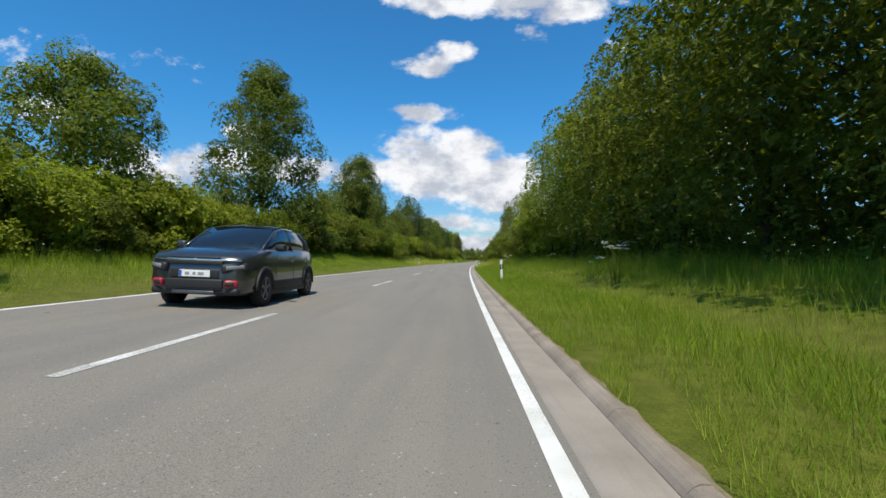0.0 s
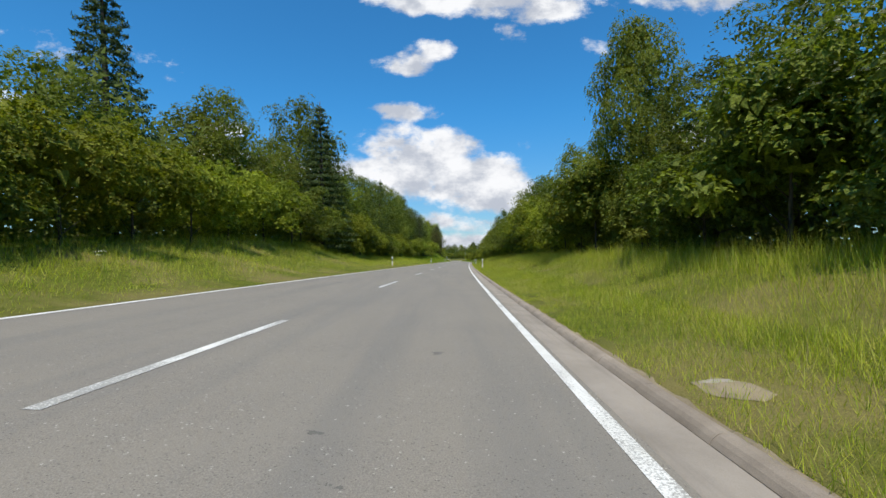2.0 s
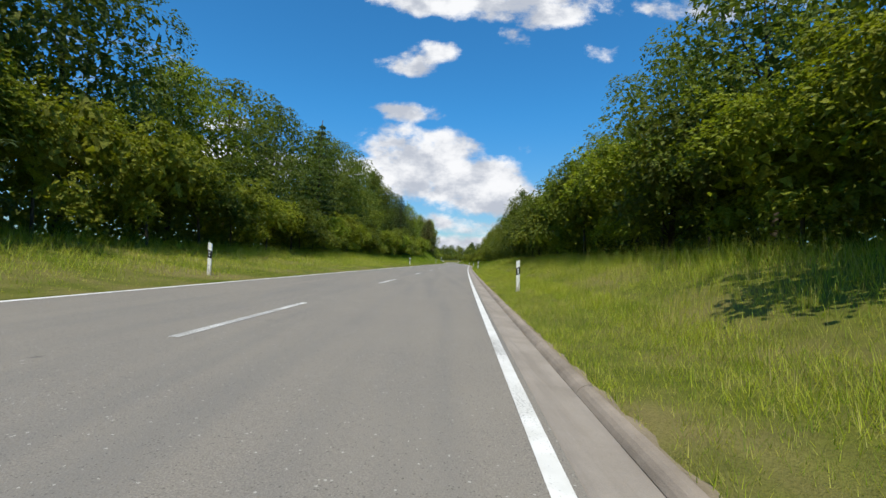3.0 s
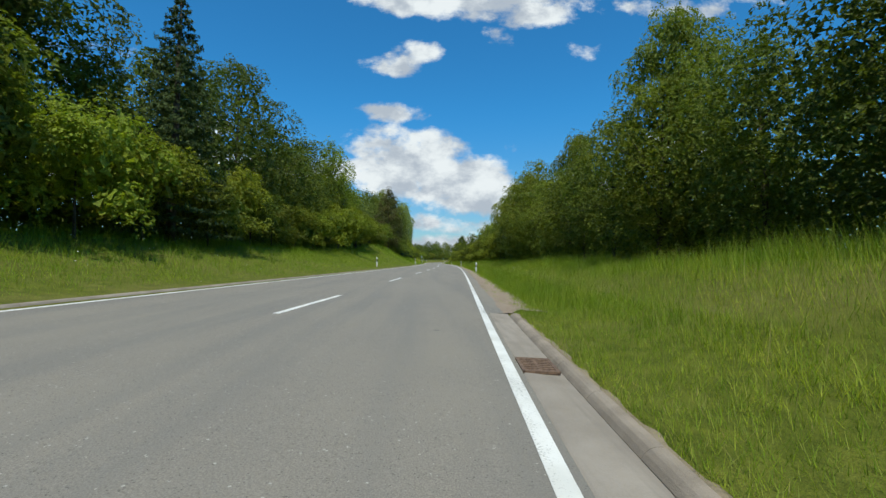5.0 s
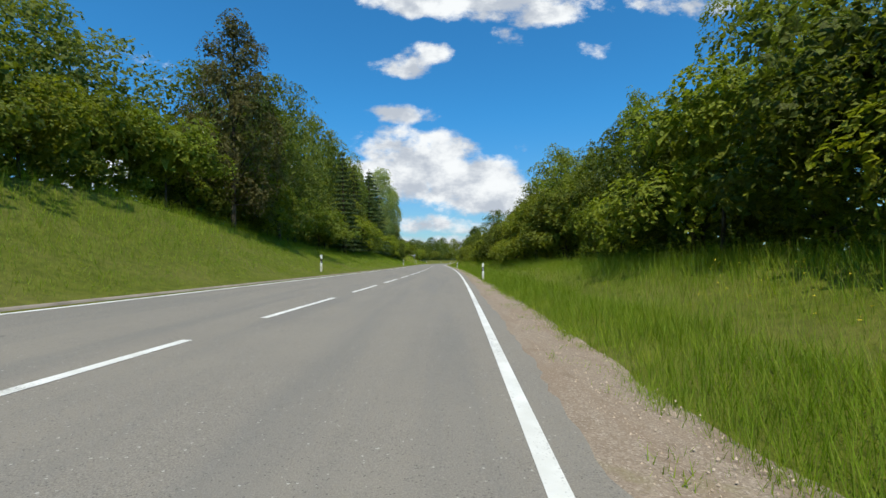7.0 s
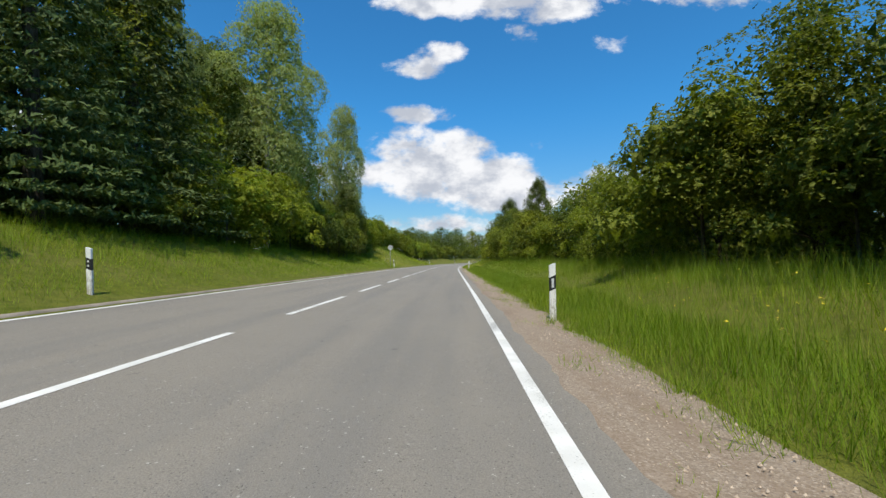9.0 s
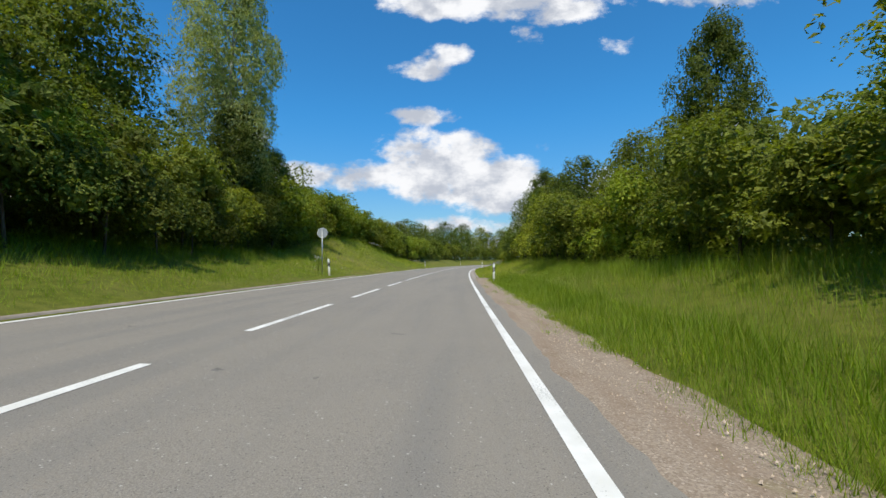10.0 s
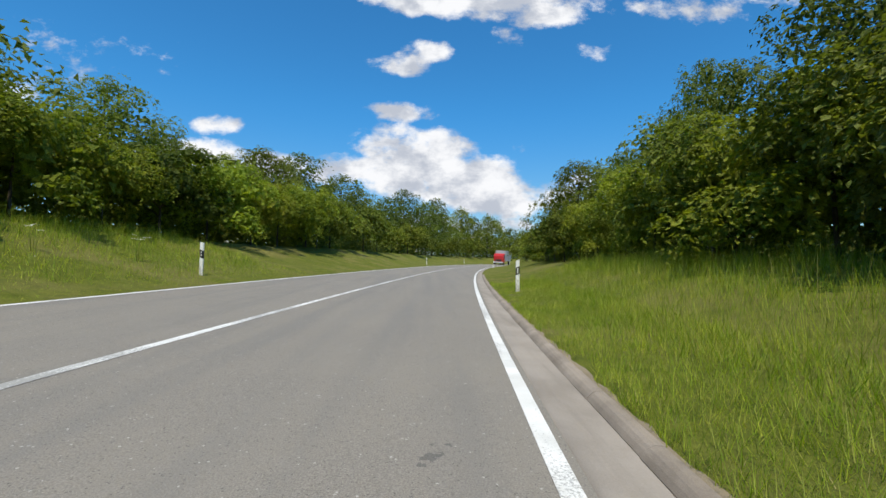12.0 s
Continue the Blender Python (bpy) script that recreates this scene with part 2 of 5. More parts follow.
def make_grass(name, fresh, ripe, straw, dry=0.5):
    """Blades of grass: fresh and ripe drifts of metres, dry streaks of a hand's width, a tone for each blade."""
    m, n = material(name)
    geo = n.add("ShaderNodeNewGeometry")
    each, p0 = geo.outputs["Random Per Island"], geo.outputs["Position"]
    broad, fine = n.noise(p0, 0.55, 4.0, 0.62), n.noise(p0, 3.6, 4.0, 0.65)
    lush = damp(n, p0)
    ripeness = n.math("SUBTRACT", n.math("ADD", n.math("MULTIPLY", broad, 0.65), n.math("MULTIPLY", each, 0.35)), n.math("MULTIPLY", lush, 0.19))
    c = n.mix(n.ramp(ripeness, 0.32, 0.66), fresh, ripe)
    parched = n.ramp(n.math("ADD", n.math("MULTIPLY", fine, 0.62), n.math("MULTIPLY", n.math("FRACT", n.math("MULTIPLY", each, 13.7)), 0.38)), 0.50, 0.66)
    c = n.mix(n.math("MULTIPLY", parched, n.math("MULTIPLY", dry, n.math("SUBTRACT", 1.0, n.math("MULTIPLY", lush, 0.75)))), c, straw)
    c = n.add("ShaderNodeHueSaturation", {"Hue": 0.5, "Saturation": 1.0, "Value": n.math("ADD", 0.88, n.math("MULTIPLY", n.math("FRACT", n.math("MULTIPLY", each, 5.9)), 0.50)), "Color": c}).outputs[0]
    p = n.add("ShaderNodeBsdfPrincipled", {"Base Color": c, "Roughness": 0.6, "Specular IOR Level": 0.2})
    t = n.add("ShaderNodeBsdfTranslucent", {"Color": n.mix(1.0, c, (1.2, 1.25, 0.6), "MULTIPLY")})
    mixed = n.add("ShaderNodeMixShader", {0: 0.45, 1: p.outputs[0], 2: t.outputs[0]})
    out = n.add("ShaderNodeOutputMaterial")
    n.tree.links.new(mixed.outputs[0], out.inputs[0])
    return m


def make_plain(name, color, rough=0.5, metal=0.0, vary=0.12, scale=18.0, spec=0.5, bump=0.05):
    m, n = material(name)
    p = place(n)
    f = n.noise(p, scale, 4.0, 0.6)
    c = n.mix(n.ramp(f, 0.3, 0.7), tuple(v * (1 - vary) for v in color), tuple(min(1.0, v * (1 + vary)) for v in color))
    return finish(m, n, c, rough, f, bump, 0.004, metal, spec)


def make_post():
    """White plastic with splashed mud and grazes on the lowest third."""
    m, n = material("marker_post_plastic")
    o = n.add("ShaderNodeTexCoord").outputs["Object"]
    high = n.add("ShaderNodeSeparateXYZ", {0: o}).outputs[2]
    smear = n.noise(n.add("ShaderNodeMapping", {0: place(n), 3: (38.0, 38.0, 9.0)}).outputs[0], 1.0, 5.0, 0.65)
    splash = n.ramp(n.math("SUBTRACT", n.math("ADD", smear, 0.06), n.math("MULTIPLY", high, 0.42)), 0.40, 0.55)
    c = n.mix(n.ramp(n.noise(place(n), 18.0, 4.0), 0.3, 0.7), (0.76, 0.76, 0.73), (0.83, 0.83, 0.80))
    c = n.mix(n.math("MULTIPLY", splash, 0.7), c, (0.30, 0.26, 0.20))
    return finish(m, n, c, 0.45, smear, 0.05, 0.004)


def make_bark(name, dark, light, scale=9.0):
    m, n = material(name)
    p = n.add("ShaderNodeMapping", {0: place(n), 3: (1.0, 1.0, 0.22)}).outputs[0]
    f = n.noise(p, scale, 6.0, 0.7)
    return finish(m, n, n.mix(n.ramp(f, 0.35, 0.65), dark, light), 0.95, f, 0.9, 0.04, spec=0.15)


M_ASPHALT, M_PAINT, M_PAINT_OLD = make_asphalt(), make_paint(), make_paint("old_road_paint", 0.53)
M_GUTTER = make_concrete("gutter_concrete", (0.25, 0.218, 0.183), (0.37, 0.325, 0.278))
M_KERB = make_concrete("kerb_concrete", (0.205, 0.170, 0.135), (0.385, 0.325, 0.265), 1.4)
M_TURF, M_GRAVEL = make_earth(), make_gravel()
M_GRASS = make_grass("grass_blades", (0.148, 0.232, 0.012), (0.390, 0.430, 0.038), (0.54, 0.44, 0.18), 0.50)
M_STALK = make_grass("dry_grass_stalks", (0.26, 0.24, 0.08), (0.40, 0.34, 0.14), (0.52, 0.44, 0.24), 0.6)
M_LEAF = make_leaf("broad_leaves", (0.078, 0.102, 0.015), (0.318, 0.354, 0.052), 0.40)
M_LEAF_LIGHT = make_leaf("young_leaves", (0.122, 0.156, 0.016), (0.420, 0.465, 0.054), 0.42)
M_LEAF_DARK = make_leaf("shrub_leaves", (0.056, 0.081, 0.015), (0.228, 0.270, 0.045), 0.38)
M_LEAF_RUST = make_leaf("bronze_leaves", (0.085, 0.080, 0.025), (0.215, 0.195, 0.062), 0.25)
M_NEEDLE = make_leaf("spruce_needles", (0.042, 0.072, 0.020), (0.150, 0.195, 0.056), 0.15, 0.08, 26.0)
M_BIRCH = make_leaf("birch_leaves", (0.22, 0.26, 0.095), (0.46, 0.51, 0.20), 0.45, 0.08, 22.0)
M_BARK = make_bark("bark", (0.035, 0.028, 0.02), (0.12, 0.10, 0.075))
M_BIRCH_BARK = make_bark("birch_bark", (0.12, 0.11, 0.10), (0.72, 0.70, 0.66), 4.0)
M_WHITE = make_plain("post_white", (0.80, 0.80, 0.77), 0.45, vary=0.06)
M_POST = make_post()
M_BLACK = make_plain("post_black", (0.02, 0.02, 0.022), 0.5)
M_REFLECT = make_plain("reflector_grey", (0.62, 0.63, 0.63), 0.15, vary=0.1, scale=90)
M_ZINC = make_plain("galvanised_steel", (0.42, 0.44, 0.46), 0.45, 0.7)
M_SIGN = make_plain("sign_back_grey", (0.40, 0.42, 0.45), 0.5, 0.25)
M_IRON = make_plain("rusty_iron", (0.20, 0.13, 0.09), 0.75, 0.4, 0.35, 30.0, bump=0.3)
M_PIT = make_plain("dark_pit", (0.012, 0.011, 0.01), 0.9)
M_PETAL = make_plain("white_petals", (0.82, 0.82, 0.74), 0.7)
M_YELLOW = make_plain("yellow_petals", (0.78, 0.62, 0.03), 0.6)
M_PURPLE = make_plain("violet_petals", (0.20, 0.155, 0.32), 0.7)

# ---- the lie of the land ----
STEP = 1.0
YS = np.arange(-60.0, 900.0, STEP)
_bend = np.interp(YS, -30.0 + 30.0 * np.arange(len(CURVE)), CURVE) * 1e-4
_bend[YS < -30] = 0
_bend[YS > 660] = 0
_turn = np.cumsum(_bend) * STEP
_turn -= np.interp(0, YS, _turn)
_mid = np.cumsum(np.tan(_turn)) * STEP
_mid -= np.interp(0, YS, _mid)
FALL = 0.0371            # the road falls to the right all across
KERB_RIGHT = ((-40.0, 184.4), (373.0, 520.0))
EVERY10 = np.arange(0, 501, 10.0)
TOP_LEFT = [4.5, 4.5, 4.5, 4.5, 6.0, 8.5, 12.5, 15.3, 15.4, 11.5, 12.7, 11.9, 19.1, 16.9, 15.0, 15.9, 16.7, 17.5, 14.8, 15.0, 16.2, 17.1, 15.1, 16.2, 15.6, 15.0, 15.0, 16.0, 19.3, 21.0, 21.0, 21.0, 21.0, 21.0, 21.0, 21.0, 21.0, 13.0, 12.0, 11.2, 10.8, 10.8, 11.2, 10.2, 10.2, 12.1, 12.5, 14.2, 13.4, 14.8, 16.1]
TOP_RIGHT = [12.5, 12.5, 12.5, 13.5, 11.7, 7.8, 7.5, 7.4, 8.0, 8.5, 7.8, 8.4, 9.4, 9.4, 9.2, 9.1, 9.0, 8.8, 9.0, 8.8, 8.0, 8.0, 10.8, 11.3, 10.7, 8.1, 7.5, 9.0, 10.0, 10.0, 8.7, 7.5, 7.2, 7.5, 7.4, 6.7, 6.5, 8.2, 9.2, 9.8, 10.6, 9.2, 7.8, 7.1, 9.6, 7.4, 7.4, 7.4, 7.4, 7.4, 7.4]
BANK_LEFT = [1.2, 1.2, 1.2, 1.2, 1.6, 1.7, 1.8, 1.3, 1.4, 2.0, 2.6, 2.6, 1.7, 1.6, 1.7, 1.7, 1.8, 1.8, 1.9, 2.1, 2.2, 2.2, 2.1, 2.7, 3.0, 3.9, 4.0, 3.4, 2.7, 2.5, 2.6, 2.7, 2.8, 2.6, 2.4, 2.3, 2.2, 2.1, 2.5, 3.9, 4.2, 3.4, 2.3, 2.1, 2.1, 2.3, 2.3, 2.3, 2.3, 2.3, 2.3]
BANK_RIGHT = [1.0, 1.0, 1.0, 1.1, 1.1, 1.1, 1.2, 1.2, 1.1, 1.3, 1.3, 1.4, 1.4, 1.4, 1.4, 1.4, 1.4, 1.4, 1.3, 1.2, 1.3, 1.1, 1.1, 1.2, 1.1, 1.3, 1.2, 1.2, 1.1, 1.1, 1.1, 1.0, 1.0, 1.0, 1.1, 1.1, 1.1, 1.0, 1.1, 1.1, 1.1, 1.1, 1.2, 1.2, 1.2, 1.2, 1.2, 1.2, 1.2, 1.2, 1.2]


def mid(y):
    return np.interp(y, YS, _mid)


def heading(y):
    """Degrees by which the road's way turns from +y to the left."""
    return -math.degrees(float(np.interp(y, YS, _turn)))


def kerbed(y):
    return any(a <= y <= b for a, b in KERB_RIGHT)


def smooth(a, b, x):
    t = np.clip((np.asarray(x, float) - a) / (b - a), 0, 1)
    return t * t * (3 - 2 * t)


def land(y, off):
    """Height of the ground beside the road (arrays)."""
    y, off = np.broadcast_arrays(np.asarray(y, float), np.asarray(off, float))
    u = -off
    bank = np.interp(y, EVERY10, BANK_LEFT) - 0.35
    left = 0.15 + 0.10 * smooth(3.8, 4.8, u) + (bank - 0.25) * np.clip((u - 4.4) / 6.1, 0, 1) ** 1.25 + 0.5 * smooth(10.5, 20, u)
    k = np.zeros_like(y)
    for a, b in KERB_RIGHT:
        k = np.maximum(k, smooth(a - 2, a + 1, y) * (1 - smooth(b - 1, b + 2, y)))
    top = np.interp(y, EVERY10, BANK_RIGHT) - 0.35
    near = -0.17 - 0.05 * smooth(3.9, 4.4, off) + 0.13 * k * smooth(3.98, 4.2, off)
    right = near + (top + 0.15) * smooth(4.5, 9.5, off) + 0.3 * smooth(9, 20, off)
    inside = -FALL * off - 0.10
    z = np.where(off < -3.74, left, np.where(off > 3.84, right, inside))
    lumps = 0.05 * np.sin(y * 0.71 + off * 1.3) * np.sin(y * 0.23 - off * 0.9) * smooth(4.2, 6, np.abs(off))
    return z + lumps


def at(y, off, lift=0.0):
    return Vector((float(mid(y)) + off, y, float(land(y, off)) + lift))


def road_z(off):
    return -FALL * off


def mesh_from(name, verts, faces):
    """A mesh from arrays: verts n x 3, faces m x 3 or m x 4."""
    verts, faces = np.asarray(verts, np.float32), np.asarray(faces, np.int32)
    me = bpy.data.meshes.new(name)
    me.vertices.add(len(verts))
    me.vertices.foreach_set("co", verts.ravel())
    me.loops.add(faces.size)
    me.loops.foreach_set("vertex_index", faces.ravel())
    me.polygons.add(len(faces))
    me.polygons.foreach_set("loop_start", np.arange(0, faces.size, faces.shape[1], dtype=np.int32))
    me.update(calc_edges=True)
    me.validate()
    return me


def grid_faces(rows, cols):
    i = np.arange(rows - 1)[:, None] * cols + np.arange(cols - 1)[None, :]
    return np.stack([i, i + 1, i + cols + 1, i + cols], -1).reshape(-1, 4)


def strip(name, ys, offs, zs, mat, parent=None):
    """A band along the road: offs and zs are functions of y that give the columns' values."""
    o = np.array([offs(y) for y in ys])
    z = np.array([zs(y) for y in ys])
    v = np.stack([mid(np.array(ys))[:, None] + o, np.repeat(np.array(ys)[:, None], o.shape[1], 1), z], -1).reshape(-1, 3)
    me = mesh_from(name, v, grid_faces(*o.shape))
    me.materials.append(mat)
    me.polygons.foreach_set("use_smooth", [True] * len(me.polygons))
    ob = new(name, me)
    ob.parent = parent
    return ob


def part(name, bm, mat, parent=None, label="", smoothed=True):
    me = bpy.data.meshes.new(name)
    bm.to_mesh(me)
    bm.free()
    me.materials.append(mat)
    if smoothed:
        me.polygons.foreach_set("use_smooth", [True] * len(me.polygons))
    ob = new(name, me)
    ob.parent = parent
    if label:
        ob["label"] = label
    return ob


def bm_box(w, d, h, m=None, bevel=0.0, bm=None):
    own = bmesh.new()
    bmesh.ops.create_cube(own, size=1.0, matrix=(m or Matrix()) @ Matrix.Diagonal((w, d, h, 1)))
    if bevel:
        bmesh.ops.bevel(own, geom=own.edges[:], offset=bevel, segments=2, affect="EDGES", profile=0.6)
    if bm is None:
        return own
    me = bpy.data.meshes.new("piece")
    own.to_mesh(me)
    own.free()
    bm.from_mesh(me)
    bpy.data.meshes.remove(me)
    return bm


def bm_tube(points, radii, sides=7, bm=None, caps=True):
    """A tapered tube along points."""
    bm = bm or bmesh.new()
    rings = []
    for i, (p, r) in enumerate(zip(points, radii)):
        p = Vector(p)
        a, b = Vector(points[max(0, i - 1)]), Vector(points[min(len(points) - 1, i + 1)])
        q = (b - a).normalized().to_track_quat("Z", "Y")
        rings.append([bm.verts.new(p + q @ Vector((math.cos(2 * math.pi * k / sides) * r, math.sin(2 * math.pi * k / sides) * r, 0))) for k in range(sides)])
    for a, b in zip(rings, rings[1:]):
        for k in range(sides):
            bm.faces.new((a[k], a[(k + 1) % sides], b[(k + 1) % sides], b[k]))
    if caps:
        bm.faces.new(rings[0][::-1])
        bm.faces.new(rings[-1])
    return bm


# ---- ground, road, gutter ----
LAND_Y = np.concatenate([np.arange(-58, 560, 1.5), np.arange(560, 890, 10.0)])
LAND_OFF = [-700, -250, -90, -45, -30, -22, -17, -14, -12.2, -11, -10.2, -9.4, -8.6, -7.8, -7, -6.2, -5.5, -5, -4.6, -4.2, -3.9, -3.75, -3.7, 0,
            3.8, 3.85, 4.0, 4.1, 4.2, 4.4, 4.7, 5.1, 5.6, 6.2, 6.9, 7.6, 8.4, 9.2, 10.2, 12, 15, 20, 30, 60, 250, 700]
ground = strip("ground", LAND_Y, lambda y: LAND_OFF, lambda y: land(y, LAND_OFF), M_TURF)
tagged(ground, "rough grassy verge and banks beside the road", "ground", kind="structure")

ROAD_Y = np.unique(np.concatenate([np.arange(-58, 640, 2.0), np.arange(184.5, 372.9, 0.5), [184.39, 184.41, 372.99, 373.01]]))


def spread(y):
    """How much wider the asphalt lies where the kerb has just ended."""
    return 0.13 * (1.0 - float(smooth(222, 250, y)))


def road_edge(y):
    return 3.62 if kerbed(y) else 3.885 + spread(y) + 0.018 * math.sin(y * 1.9) + 0.014 * math.sin(y * 4.7 + 1.0) + 0.012 * math.sin(y * 0.7)


road = strip("road", ROAD_Y, lambda y: [-3.84, -1.9, 0, 1.9, road_edge(y), road_edge(y) + 0.03],
             lambda y: [road_z(-3.84) - 0.0, road_z(-1.9), 0, road_z(1.9), road_z(road_edge(y)), road_z(road_edge(y)) - 0.1], M_ASPHALT)
road.data.polygons.foreach_set("use_smooth", [False] * len(road.data.polygons))
tagged(road, "worn grey asphalt country road with pale chippings", "road", kind="structure")
for a, b in KERB_RIGHT:
    ys = np.append(np.arange(a, b - 0.5, 1.5), b)
    g = strip("gutter", ys, lambda y: [3.615, 3.64, 3.80, 3.93, 3.99], lambda y: [-0.16, road_z(3.63) + 0.004, -0.148, -0.158, -0.160], M_GUTTER)
    tagged(g, "pale concrete gutter beside the kerb", "gutter", kind="structure")
for a, b in ((184.4, 373.0),):
    ys = np.arange(a, b + 0.2, 0.2)
    wob = lambda y, s: 0.09 * math.sin(y * 1.7 + s) + 0.09 * math.sin(y * 0.61 + 2 * s) + 0.06 * math.sin(y * 4.3 + s)
    sh = strip("shoulder", ys, lambda y: [3.66, 3.835 + spread(y) + 0.32 * wob(y, 3) + 0.025 * math.sin(y * 11.0 + 2.0 * math.sin(y * 2.3)), 3.95 + spread(y) + 0.20 * wob(y, 5), 4.22, 4.45 + 0.5 * wob(y, 1), 4.85 + wob(y, 2)],
               lambda y: [road_z(3.66) - 0.06, road_z(3.835) + 0.004, road_z(3.95) + 0.006, float(land(y, 4.22)) + 0.03, float(land(y, 4.45)) + 0.03, float(land(y, 4.85)) - 0.01], M_GRAVEL)
    tagged(sh, "bare gravel shoulder along the asphalt edge", "shoulder", kind="structure")


M_SOIL = make_concrete("bare_soil", (0.17, 0.135, 0.085), (0.33, 0.27, 0.18), 0.8)
for a, b in ((-4.0, 184.2), (373.5, 440.0)):
    ys = np.arange(a, b, 0.2)
    bare = lambda y: 0.004 + 0.045 * max(0.0, math.sin(y * 0.9 + 2.0 * math.sin(y * 0.31)) * math.sin(y * 0.37 + 1.0) + 0.12 * math.sin(y * 5.3)) + 0.03 * math.sin(y * 9.0)
    soil = strip("soil", ys, lambda y: [4.08, 4.12, 4.14 + bare(y)], lambda y: [float(land(y, 4.08)) + 0.008, float(land(y, 4.12)) + 0.018, float(land(y, 4.14 + bare(y))) - 0.015], M_SOIL)
    tagged(soil, "bare brown soil showing behind the kerb", "soil", kind="structure")


# ---- road markings ----
def painted(name, y0, y1, o0, o1, mat, step=2.0):
    ys = np.append(np.arange(y0, y1, step), y1)
    return strip(name, ys, lambda y: [o0, o1], lambda y: [road_z(o0) + 0.004, road_z(o1) + 0.004], mat, road)


painted("edge_line", -55, 620, 3.452, 3.568, M_PAINT)
painted("edge_line", -55, 620, -3.70, -3.57, M_PAINT)
dashes = [(3.23 + 12 * k, 4.0) for k in range(-3, 21)] + [(249.23 + 6 * k, 4.0) for k in range(11)] + [(314.05 + 6 * k, 4.0) for k in range(9)]
for y, length in dashes:
    painted("centre_dash", y, y + length, -0.06, 0.06, M_PAINT_OLD if y < 180 else M_PAINT)
painted("centre_line", 368.0, 620, -0.06, 0.06, M_PAINT_OLD)
painted("survey_mark", 57.25, 57.30, 3.12, 3.34, M_PAINT_OLD)
painted("survey_mark", 44.6, 48.6, 3.30, 3.325, M_PAINT_OLD)


# ---- trees and shrubs ----
rng = np.random.default_rng(7)


def leaves(points, out, size, slim=0.74, droop=0.0, wild=0.9, kite=False):
    """One leaf at each point, facing roughly along out: three-cornered, or a folded kite."""
    n = len(points)
    normal = out + rng.normal(0, wild, (n, 3)) * 0.55 + np.array([0, 0, 0.35])
    normal /= np.linalg.norm(normal, axis=1)[:, None] + 1e-9
    along = np.cross(normal, rng.normal(0, 1, (n, 3)))
    along[:, 2] -= droop
    along /= np.linalg.norm(along, axis=1)[:, None] + 1e-9
    side = np.cross(normal, along)
    s = size * rng.uniform(0.6, 1.35, (n, 1))
    a = points - along * s * 0.5
    c = points + along * s * 0.5
    b = points + side * s * slim * 0.5 + normal * s * 0.12
    d = points - side * s * slim * 0.5 + normal * s * 0.12
    if kite:
        return np.stack([a, b, c, d], 1).reshape(-1, 3), (np.arange(n)[:, None, None] * 4 + np.array([(0, 1, 2), (0, 2, 3)])[None]).reshape(-1, 3)
    v = np.stack([a + side * s * slim * 0.4, c, d], 1).reshape(-1, 3)
    return v, np.arange(3 * n).reshape(n, 3)


def ball_points(n):
    p = rng.normal(0, 1, (n, 3))
    return p / np.linalg.norm(p, axis=1)[:, None]


def heart(x, y, z, r, ru, n=100, size=0.0):
    """The inner leaves of a lobe, a dense tangle."""
    p = ball_points(n)
    return leaves(np.array([x, y, z]) + p * rng.uniform(0.35, 1.0, (n, 1)) * np.array([r, r, ru]), p, size or min(r * 0.5, 0.25), 0.9, 0.0, 0.9)


FRONT = np.array([0.0, -1.0, 0.0])  # the sunny side of a plant, where it is in fuller leaf


